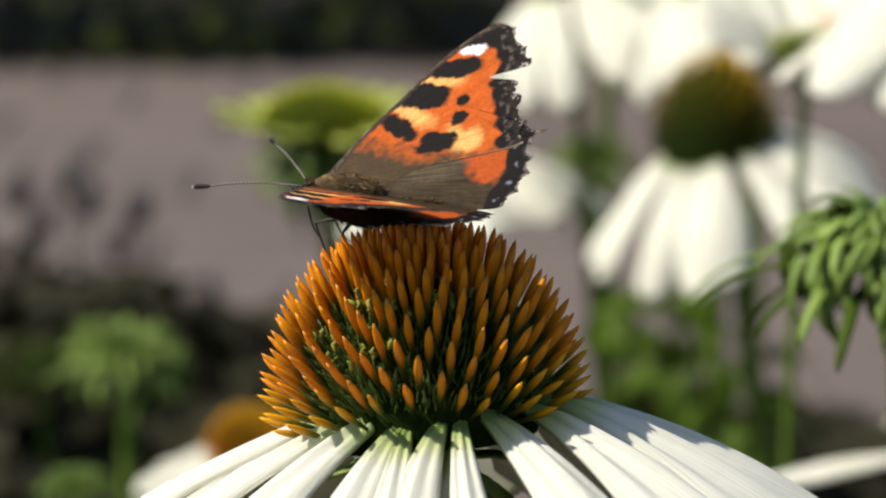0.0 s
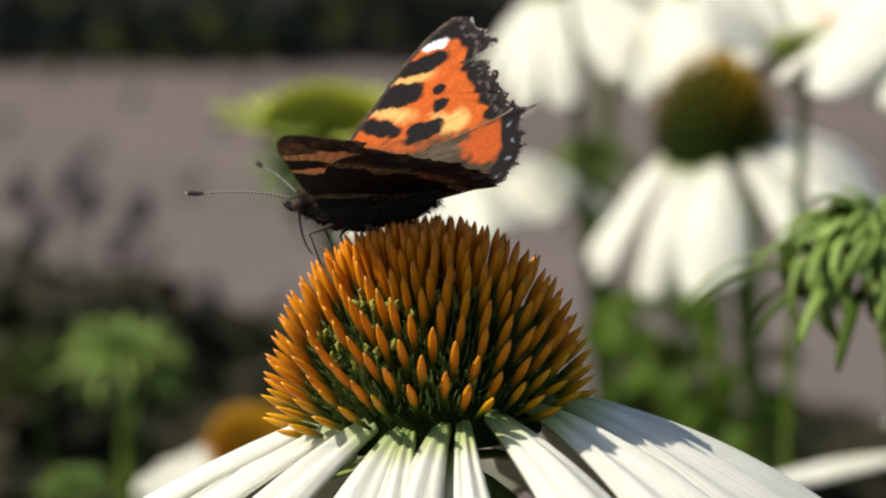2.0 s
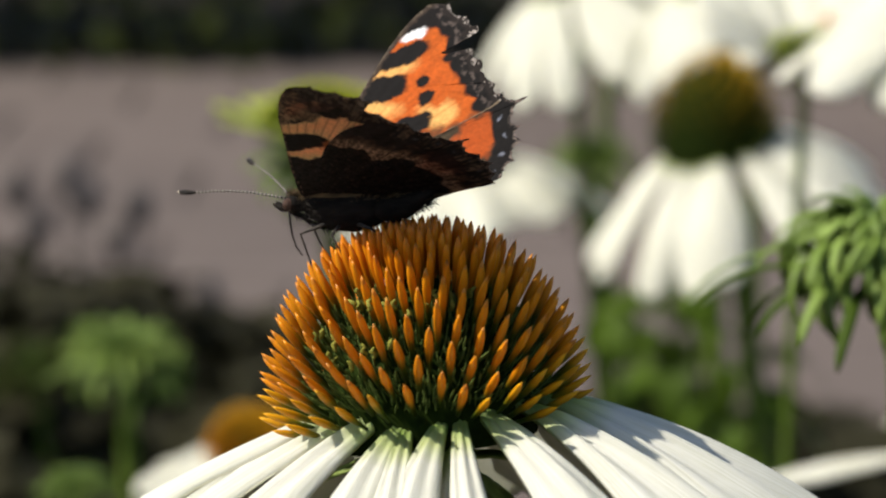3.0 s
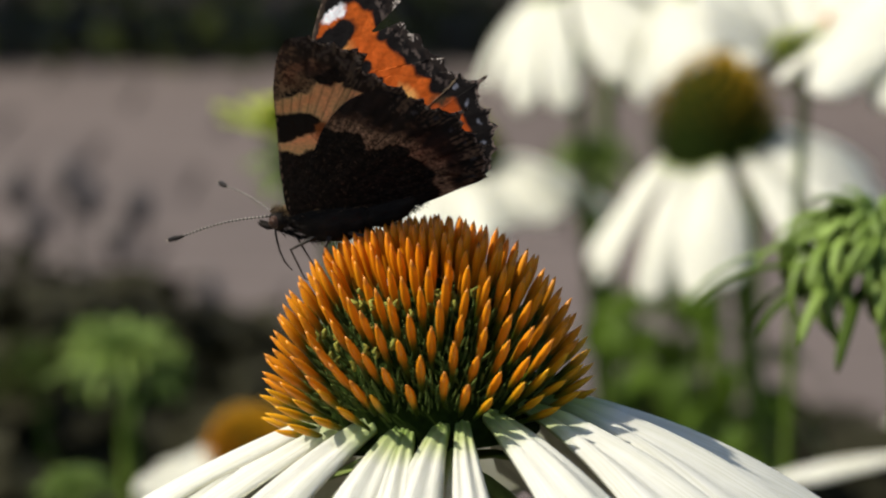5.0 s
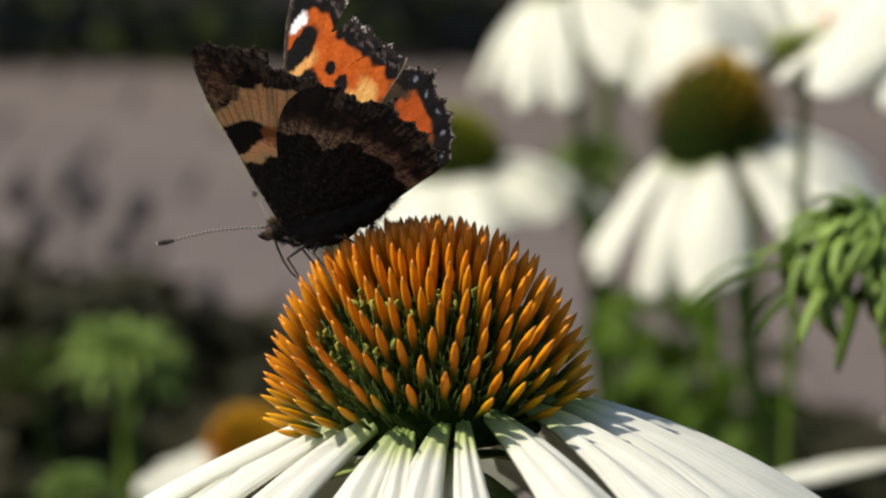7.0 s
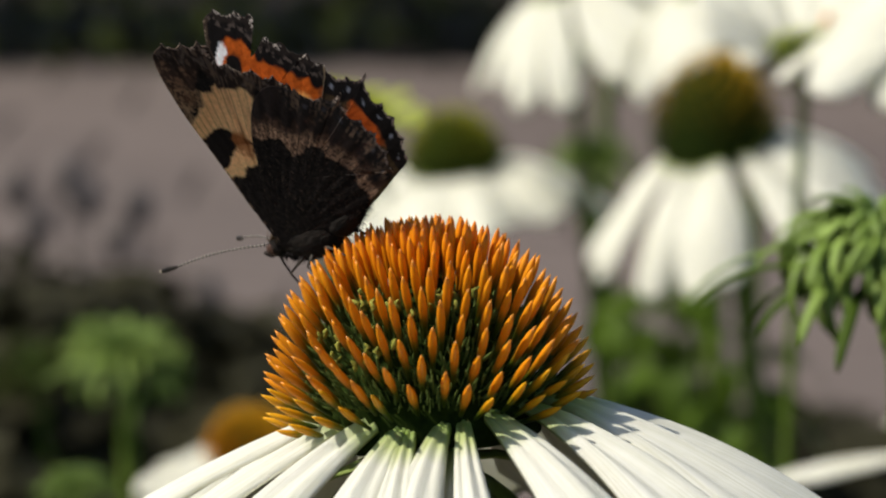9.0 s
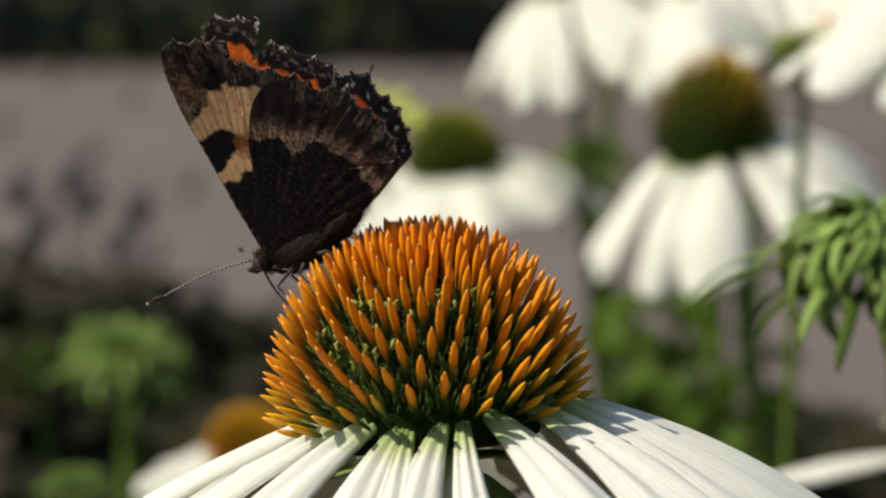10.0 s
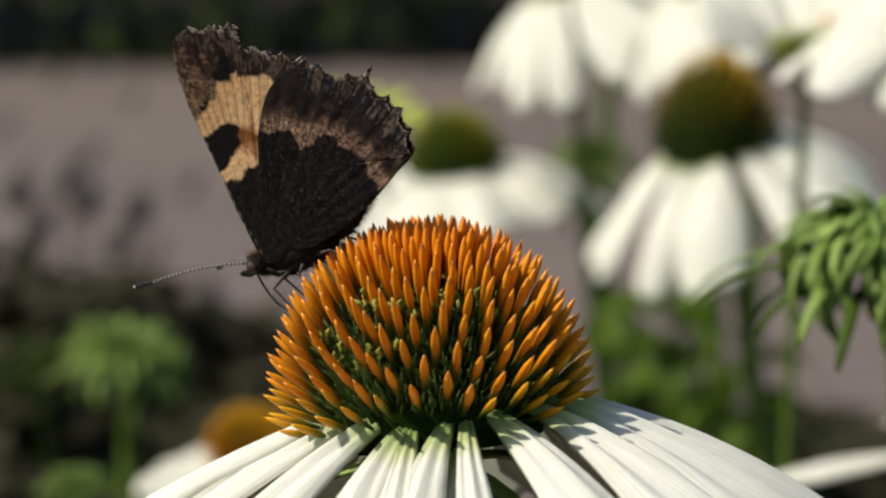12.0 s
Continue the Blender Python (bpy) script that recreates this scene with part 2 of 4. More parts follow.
def upright(d, spin=0.0):
    """A turn that brings +z onto d, with -x towards the top."""
    d = Vector(d).normalized()
    up = Vector((0, 0, 1)) if abs(d.z) < 0.98 else Vector((1, 0, 0))
    x = (up - d * up.dot(d)).normalized() * -1
    y = d.cross(x)
    return Matrix((x, y, d)).transposed().to_4x4() @ Matrix.Rotation(spin, 4, "Z")


def dome(a, h, rings=14, sides=28, below=1.75):
    V, Fc = [], []
    for i in range(rings + 1):
        f = below * i / rings
        for k in range(sides):
            b = 2 * math.pi * k / sides
            V.append((a * math.sin(f) * math.cos(b), a * math.sin(f) * math.sin(b), h * math.cos(f)))
    for i in range(rings):
        for k in range(sides):
            p, q = i * sides + k, i * sides + (k + 1) % sides
            Fc.append((p, p + sides, q + sides, q))
    return V, Fc


def spiral(n, a, h, low=1.66, power=0.5, lift=0.42):
    """Places and directions of florets on a dome, in the golden spiral."""
    for i in range(n):
        f = low * ((i + 0.5) / n) ** power
        b = i * 2.399963
        p = Vector((a * math.sin(f) * math.cos(b), a * math.sin(f) * math.sin(b), h * math.cos(f)))
        d = Vector((math.sin(f) * math.cos(b), math.sin(f) * math.sin(b), math.cos(f) * 1.0 + lift * math.sin(f)))
        yield f, b, p, d.normalized()


# ---- the ground and what lies far off ----
def slab_piece(sx, sy, h, bevel=0.006):
    V = [(x * (sx - o) / 2, y * (sy - o) / 2, z) for z, o in ((0, 0), (h - bevel, 0), (h, 2 * bevel)) for x, y in ((-1, -1), (1, -1), (1, 1), (-1, 1))]
    Fc = [(8, 9, 10, 11)]
    for k in (0, 4):
        Fc += [(k + i, k + (i + 1) % 4, k + 4 + (i + 1) % 4, k + 4 + i) for i in range(4)]
    return V, Fc


def ground():
    n, size = 40, 60.0
    V, Fc = [], []
    for j in range(n + 1):
        for i in range(n + 1):
            x, y = ((i / n * 2 - 1) ** 3) * size, ((j / n * 2 - 1) ** 3) * size + 2
            V.append((x, y, -0.02 + 0.015 * noise.noise(Vector((x, y, 0)))))
    Fc = [(j * (n + 1) + i, j * (n + 1) + i + 1, (j + 1) * (n + 1) + i + 1, (j + 1) * (n + 1) + i) for j in range(n) for i in range(n)]
    tagged(part("ground", (V, Fc), M_SOIL), "dark bare garden soil between the plants", "ground", kind="structure")
    # a path of concrete slabs
    bed = part("pavement", slab_piece(9.0, 3.7, 0.012), M_SOIL, at=Matrix.Translation((0, 3.42, 0.0)))
    tagged(bed, "mauve-grey concrete slab path behind the flower bed", "pavement", kind="structure")
    me = mesh_of("slab", *slab_piece(0.395, 0.295, 0.035), smooth=False)
    for j in range(12):
        for i in range(19):
            x = (i - 9 + (0.5 if j % 2 else 0)) * 0.403
            if abs(x) < 3.8:
                part("slab", me, M_SLAB, bed, at=pose(x, (j - 5.5) * 0.303, 0.004 + 0.003 * noise.noise(Vector((i, j, 0.5))), random.uniform(-0.3, 0.3), random.uniform(-0.3, 0.3), 0))


def leaf_piece(length, width, rnd, droop=0.5, n=6):
    """A pointed leaf along +x, folded on its midrib, bent down."""
    V, Fc = [], []
    bend = rnd.uniform(0.5, 1.5) * droop
    for i in range(n + 1):
        t = i / n
        w = width * math.sin(math.pi * t ** 0.8) ** 0.8 * 0.5 + 0.0004
        a = -bend * t
        x, z = length * t * math.cos(a), length * t * math.sin(a)
        V += [(x, -w, z + w * 0.35), (x, 0, z), (x, w, z + w * 0.35)]
    for i in range(n):
        for k in (0, 1):
            a = i * 3 + k
            Fc.append((a, a + 3, a + 4, a + 1))
    return V, Fc


def leaf_mass(count, centre, spread, size, rnd, ratio=0.45):
    """Many small leaves round a centre, in an uneven cloud."""
    out = []
    for _ in range(count):
        d = Vector((rnd.gauss(0, 1), rnd.gauss(0, 1), rnd.gauss(0, 1))).normalized() * rnd.uniform(0.25, 1.0) ** 0.5
        p = Vector(centre) + Vector((d.x * spread[0], d.y * spread[1], d.z * spread[2]))
        s = size * rnd.uniform(0.6, 1.3)
        out.append(moved(leaf_piece(s, s * ratio, rnd, 0.6, 3), Matrix.Translation(p) @ pose(0, 0, 0, rnd.uniform(-50, 50), rnd.uniform(-60, 30), rnd.uniform(0, 360))))
    return join(out)


def shrubs():
    """Shrubs along the far side of the path; unseen overhanging crowns are added to shade their foot."""
    rnd = random.Random(5)
    for k in range(7):
        x = (k - 3) * 0.75 + rnd.uniform(-0.1, 0.1)
        root = new("shrub")
        root.location = (x, 6.15 + rnd.uniform(-0.1, 0.1), 0)
        tagged(root, "dark green garden shrub in shade beside the path", "shrub", "shrubs along the path")
        for i in range(5):
            a = rnd.uniform(0, 6.28)
            part("branch", tube([(0, 0, -0.03), (0.15 * math.cos(a), 0.15 * math.sin(a), 0.4), (0.4 * math.cos(a), 0.4 * math.sin(a), 0.95)], [0.02, 0.014, 0.006], 6), M_SEED, root)
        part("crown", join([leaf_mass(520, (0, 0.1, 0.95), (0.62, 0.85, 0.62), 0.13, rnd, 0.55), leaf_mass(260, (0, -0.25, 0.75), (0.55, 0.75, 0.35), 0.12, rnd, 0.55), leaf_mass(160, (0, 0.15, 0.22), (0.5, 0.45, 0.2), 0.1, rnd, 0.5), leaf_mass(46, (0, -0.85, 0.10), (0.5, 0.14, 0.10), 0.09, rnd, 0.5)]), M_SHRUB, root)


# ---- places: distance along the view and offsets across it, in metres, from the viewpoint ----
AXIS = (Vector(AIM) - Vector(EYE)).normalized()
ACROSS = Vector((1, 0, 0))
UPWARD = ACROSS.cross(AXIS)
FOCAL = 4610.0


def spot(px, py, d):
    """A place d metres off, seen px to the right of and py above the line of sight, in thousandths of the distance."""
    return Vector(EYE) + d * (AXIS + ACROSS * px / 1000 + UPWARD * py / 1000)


def stem_to(top, r0, r1, lean, parent):
    """A stem from the ground to a head, both in the plant's own space."""
    pts = curve_points([(lean[0], lean[1], -0.02), (lean[0] * 0.7, lean[1] * 0.7, top.z * 0.45), (top.x + lean[0] * 0.12, top.y + lean[1] * 0.12, top.z - 0.05), top], 16)
    return part("stem", tube(pts, [r0 + (r1 - r0) * i / 15 for i in range(16)], 8), M_STEM, parent)


def calyx(parent, m, r, rnd, rows=2, mat=None):
    """Green bracts under the head."""
    kinds = [mesh_of("sepal", *strap(r * 0.9, r * 0.3, r * 0.24, 5 + 25 * k, 35 + 30 * k, rnd, 4, 2, 0.0, 0.3, thick=0.0004)[:2]) for k in range(rows)]
    for k in range(rows * 10):
        a = k / (rows * 10) * 2 * math.pi * rows + 0.3 * (k % rows)
        part("sepal", kinds[k % rows], mat or M_BRACT, parent, at=m @ Matrix.Rotation(a, 4, "Z") @ Matrix.Translation((r * 0.35, 0, -0.0025 - 0.0015 * (k % rows))))


def far_coneflower(at, label, cone=(0.0125, 0.020), tilt=(0, 0), rays=16, ray=(0.042, 0.012), droop=(20, 50), seed=1, florets=None, lean=(0.02, 0.03), ray_mat=None, n=190, spine=0.0042, open_front=2.0, thin=1.0, skirt=0.0, ray_tilt=0.0):
    """A white coneflower that stands back from the one in front."""
    rnd = random.Random(seed)
    root = new("coneflower")
    root.location = (at.x, at.y, 0)
    tagged(root, label, "flower", "coneflowers behind")
    spin = rnd.uniform(0, 360)
    m = Matrix.Translation((0, 0, at.z)) @ pose(0, 0, 0, tilt[0], tilt[1], 0) @ Matrix.Rotation(radians(spin), 4, "Z")
    mr = Matrix.Translation((0, 0, at.z)) @ Matrix.Rotation(radians(ray_tilt), 4, "Y") @ pose(0, 0, 0, tilt[0], tilt[1], 0) @ Matrix.Rotation(radians(spin), 4, "Z")
    stem_to(Vector((0, 0, at.z - 0.004)), 0.0036 * thin, 0.0026 * thin, lean, root)
    part("disc", dome(cone[0], cone[1], 8, 18), M_DISC, root, at=m)
    pieces = []
    for f, b, p, d in spiral(n, cone[0], cone[1]):
        pieces.append((p, d))
    # each spine keeps its own run of colour, so they share one mesh in small clumps by level
    verts = join([moved(floret_piece(spine, 0.00075, 0.0, 5), Matrix.Translation(p) @ upright(d)) for p, d in pieces])
    part("floret_mass", verts, M_CONE if florets is None else florets, root, at=m)["kind"] = "stuff"
    for k in range(rays):
        a = 2 * math.pi * (k + rnd.uniform(-0.25, 0.25)) / rays
        if -(m.to_3x3() @ Vector((math.cos(a), math.sin(a), 0))).y > open_front:
            continue
        me = strap_mesh("petal", ray[0] * rnd.uniform(0.80, 1.10), ray[1] * rnd.uniform(0.8, 1.1), 0.004, droop[0] + rnd.uniform(-8, 8), droop[1] + rnd.uniform(-10, 10), rnd, 14, 6)
        part("petal", me, ray_mat or M_PETAL_FAR, root, at=mr @ Matrix.Rotation(a, 4, "Z") @ Matrix.Translation((cone[0] * 0.85, 0, -0.001)))
    calyx(root, m, cone[0], rnd)
    if skirt:
        calyx(root, m @ Matrix.Translation((0, 0, -0.004)), skirt, rnd, 3, M_BUD)
    return root


def cone_material(name, low, high, height):
    """Florets of a far cone: green below, ripening upwards as the real heads do."""
    m, n, l, b = material(name, 0.65, 0.12)
    tc = n.new("ShaderNodeTexCoord")
    sep = n.new("ShaderNodeSeparateXYZ")
    l.new(tc.outputs["Object"], sep.inputs[0])
    run = n.new("ShaderNodeMapRange")
    run.inputs["From Max"].default_value = height
    l.new(sep.outputs["Z"], run.inputs["Value"])
    g = grain(n, l, 500.0, 3.0)
    add = n.new("ShaderNodeMath")
    add.operation = "MULTIPLY_ADD"
    l.new(g, add.inputs[0])
    add.inputs[1].default_value = 0.3
    l.new(run.outputs[0], add.inputs[2])
    l.new(ramp(n, l, add.outputs[0], [(0.3, low), (0.95, high)]), b.inputs["Base Color"])
    return m


M_CONE = cone_material("green_to_orange_cone", (0.045, 0.065, 0.008), (0.50, 0.22, 0.008), 0.026)
M_CONE_DARK = cone_material("olive_to_orange_cone", (0.036, 0.050, 0.004), (0.54, 0.31, 0.010), 0.036)
M_CONE_OLIVE = cone_material("olive_green_cone", (0.05, 0.07, 0.006), (0.23, 0.23, 0.010), 0.02)
M_CONE_ORANGE = cone_material("orange_cone", (0.44, 0.18, 0.004), (0.50, 0.26, 0.006), 0.02)
M_CONE_GREEN = cone_material("lime_green_cone", (0.12, 0.16, 0.005), (0.36, 0.38, 0.010), 0.014)


def green_bud(at, label, r, seed, bracts=70, longer=1.0, lean=(0.03, 0.04), tilt=(0, 0), mat=None, hang=10, tails=0, slim=1.0, wild=1.0, skin=0.0005, long=1.0):
    """An unopened head: a green dome wrapped in narrow curling bracts."""
    rnd = random.Random(seed)
    root = new("flower_bud")
    root.location = (at.x, at.y, 0)
    tagged(root, label, "bud", "flower buds")
    m = Matrix.Translation((0, 0, at.z)) @ pose(0, 0, 0, tilt[0], tilt[1], 0)
    stem_to(Vector((0, 0, at.z - r * 0.3)), 0.004, 0.0028, lean, root)
    part("disc", dome(r * 0.6, r * 0.5, 8, 16), M_LEAF, root, at=m)
    for k in range(bracts):
        f = 0.35 + 1.35 * (k + 0.5) / bracts
        a = k * 2.399963
        ln = r * (0.55 + 0.45 * f) * rnd.uniform(0.8, 1.2) * longer
        V, Fc, _ = strap(ln, r * 0.15 * slim, r * 0.13 * slim, -82 + 45 * f + wild * rnd.uniform(-15, 15), 42 * f + wild * rnd.uniform(-20, 25) + hang, rnd, 8, 3, 0.0, 0.35, thick=skin)
        p = Vector((math.sin(f) * r * 0.58, 0, math.cos(f) * r * 0.48))
        part("bract", (V, Fc), M_BUD if wild > 1 and k % 3 else mat or M_BRACT, root, at=m @ Matrix.Rotation(a, 4, "Z") @ Matrix.Translation(p) @ pose(0, 0, 0, (wild - 1) * rnd.uniform(-35, 35), 0, (wild - 1) * rnd.uniform(-30, 30)))
    for k in range(tails):
        V, Fc, _ = strap(r * rnd.uniform(1.1, 1.9) * long, r * 0.17, r * 0.09, -22 + rnd.uniform(-20, 20), 68 + rnd.uniform(-15, 15), rnd, 11, 3, 0.0, 0.35, thick=skin)
        # two in three take the darker leaf green, as shade under the bud
        part("bract", (V, Fc), M_BUD if k % 3 == 0 else M_LEAF, root, at=m @ Matrix.Rotation(k * 6.283 / tails + 0.4, 4, "Z") @ Matrix.Translation((r * 0.45, 0, -r * 0.15 * (1 + k % 3))))
    return root


def leafy_stem(at, label, seed, leaves, size=0.07, mat=None, lean=(0.02, 0.03), width=0.3, spread=0.3):
    """A stem with long leaves; the upper ones stand at the given place."""
    rnd = random.Random(seed)
    root = new("leafy_stem")
    root.location = (at.x, at.y, 0)
    tagged(root, label, "plant", "leafy stems")
    stem_to(Vector((0, 0, at.z)), 0.003, 0.0014, lean, root)
    for k in range(leaves):
        z = at.z - spread * at.z * (k / leaves) ** 1.1
        s = size * rnd.uniform(0.7, 1.25)
        part("leaf", leaf_piece(s, s * width, rnd, 0.9, 7), mat or M_LEAF, root, at=Matrix.Translation((lean[0] * 0.1, 0, z)) @ pose(0, 0, 0, rnd.uniform(-25, 25), rnd.uniform(-45, 20), k * 137.5 + rnd.uniform(-20, 20)))
    return root


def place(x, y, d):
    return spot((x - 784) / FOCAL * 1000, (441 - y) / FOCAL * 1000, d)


def background_plants():
    W = "white coneflower with drooping petals and a %s cone"
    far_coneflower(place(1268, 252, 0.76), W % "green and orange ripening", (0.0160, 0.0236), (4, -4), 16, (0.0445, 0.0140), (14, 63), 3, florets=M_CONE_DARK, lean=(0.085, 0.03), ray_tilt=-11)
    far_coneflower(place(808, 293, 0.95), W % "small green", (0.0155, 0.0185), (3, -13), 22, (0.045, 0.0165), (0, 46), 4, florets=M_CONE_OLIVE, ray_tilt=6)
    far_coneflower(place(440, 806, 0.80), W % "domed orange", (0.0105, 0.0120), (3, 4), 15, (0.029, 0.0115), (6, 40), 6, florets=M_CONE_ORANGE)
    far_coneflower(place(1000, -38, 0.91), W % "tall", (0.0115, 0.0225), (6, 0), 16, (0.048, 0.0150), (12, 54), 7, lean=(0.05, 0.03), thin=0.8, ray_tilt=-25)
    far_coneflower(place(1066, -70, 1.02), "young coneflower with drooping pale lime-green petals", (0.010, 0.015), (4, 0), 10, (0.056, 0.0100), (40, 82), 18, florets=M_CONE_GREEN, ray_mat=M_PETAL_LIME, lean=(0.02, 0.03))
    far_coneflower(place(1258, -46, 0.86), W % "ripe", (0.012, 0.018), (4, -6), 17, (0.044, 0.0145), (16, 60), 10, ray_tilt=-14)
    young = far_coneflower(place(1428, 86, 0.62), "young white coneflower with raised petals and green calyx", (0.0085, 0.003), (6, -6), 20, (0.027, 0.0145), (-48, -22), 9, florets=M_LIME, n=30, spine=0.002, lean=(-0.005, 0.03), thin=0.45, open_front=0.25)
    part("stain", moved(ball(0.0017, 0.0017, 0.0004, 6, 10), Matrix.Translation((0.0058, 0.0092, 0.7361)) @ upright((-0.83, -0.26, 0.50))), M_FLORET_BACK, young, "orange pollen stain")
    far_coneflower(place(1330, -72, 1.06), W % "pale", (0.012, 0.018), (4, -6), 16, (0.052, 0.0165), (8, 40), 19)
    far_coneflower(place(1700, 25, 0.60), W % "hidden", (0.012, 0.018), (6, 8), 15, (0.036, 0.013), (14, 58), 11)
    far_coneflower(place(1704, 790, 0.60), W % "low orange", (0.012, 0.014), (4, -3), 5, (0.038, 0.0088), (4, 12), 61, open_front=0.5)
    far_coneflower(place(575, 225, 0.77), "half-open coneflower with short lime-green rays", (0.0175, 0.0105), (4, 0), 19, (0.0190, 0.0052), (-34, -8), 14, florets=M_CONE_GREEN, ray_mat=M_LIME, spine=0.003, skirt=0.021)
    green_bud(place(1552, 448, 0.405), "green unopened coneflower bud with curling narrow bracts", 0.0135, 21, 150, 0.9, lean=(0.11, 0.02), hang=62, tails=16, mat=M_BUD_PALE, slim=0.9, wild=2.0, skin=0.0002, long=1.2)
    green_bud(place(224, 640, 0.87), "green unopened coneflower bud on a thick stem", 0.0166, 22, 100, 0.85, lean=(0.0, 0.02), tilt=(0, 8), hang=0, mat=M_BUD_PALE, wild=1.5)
    green_bud(place(70, 662, 1.10), "small green bud among shaded leaves", 0.021, 24, 60, 0.8, hang=-5, mat=M_SHRUB)
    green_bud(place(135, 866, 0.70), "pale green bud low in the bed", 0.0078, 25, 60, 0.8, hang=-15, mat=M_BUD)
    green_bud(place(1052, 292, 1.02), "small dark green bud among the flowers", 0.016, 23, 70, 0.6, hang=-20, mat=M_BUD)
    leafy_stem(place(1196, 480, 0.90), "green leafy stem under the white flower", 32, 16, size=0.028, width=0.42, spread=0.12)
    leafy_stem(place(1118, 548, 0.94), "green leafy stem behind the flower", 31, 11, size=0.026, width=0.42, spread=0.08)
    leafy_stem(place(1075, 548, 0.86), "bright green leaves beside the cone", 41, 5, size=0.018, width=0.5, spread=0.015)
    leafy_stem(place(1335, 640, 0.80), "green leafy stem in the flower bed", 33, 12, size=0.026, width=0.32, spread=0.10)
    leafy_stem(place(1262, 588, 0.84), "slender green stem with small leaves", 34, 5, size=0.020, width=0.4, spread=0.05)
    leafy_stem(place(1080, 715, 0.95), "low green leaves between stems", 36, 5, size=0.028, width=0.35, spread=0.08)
    rnd = random.Random(8)
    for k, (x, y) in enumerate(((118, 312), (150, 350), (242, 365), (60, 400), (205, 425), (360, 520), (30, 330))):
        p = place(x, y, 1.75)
        root = new("dry_seed_head")
        root.location = (p.x, p.y, 0)
        tagged(root, "dry brown seed head on a thin stalk", "plant", "seed heads")
        part("stalk", tube([(0.03, 0.02, -0.02), (0.01, 0, p.z * 0.6), (0, 0, p.z)], [0.003, 0.0022, 0.0015], 6), M_SEED, root)
        part("head", moved(ball(0.011, 0.011, 0.014, 8, 10, 0.6, k), Matrix.Translation((0, 0, p.z))), M_SEED, root)
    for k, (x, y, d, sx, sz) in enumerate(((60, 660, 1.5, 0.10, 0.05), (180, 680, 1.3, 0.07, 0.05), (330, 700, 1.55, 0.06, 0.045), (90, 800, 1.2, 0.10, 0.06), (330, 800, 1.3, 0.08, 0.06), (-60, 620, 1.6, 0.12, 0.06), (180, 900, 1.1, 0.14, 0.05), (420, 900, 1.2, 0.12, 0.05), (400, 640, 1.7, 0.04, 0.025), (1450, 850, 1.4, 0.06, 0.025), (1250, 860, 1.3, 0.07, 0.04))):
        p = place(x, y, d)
        root = new("shaded_plant")
        root.location = (p.x, p.y, 0)
        # foliage in shade; its darkness comes from the leaf colour
        tagged(root, "low bushy plant in shade, the shade put into its leaf colour", "plant", "dark-leaved plants")
        part("stalk", tube([(0, 0, -0.02), (0.005, 0, p.z * 0.5), (0, 0, p.z)], [0.008, 0.006, 0.003], 6), M_SEED, root)
        part("crown", leaf_mass(420, (0, 0, p.z), (sx, sx, sz), 0.035, rnd, 0.5), M_SHADED_LEAF, root)
        part("undergrowth", leaf_mass(260, (0, 0.02, p.z * 0.55), (sx * 0.9, sx, p.z * 0.45), 0.05, rnd, 0.5), M_SHADED_LEAF, root)


ground()
shrubs()
background_plants()


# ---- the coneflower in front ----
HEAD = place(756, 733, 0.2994)


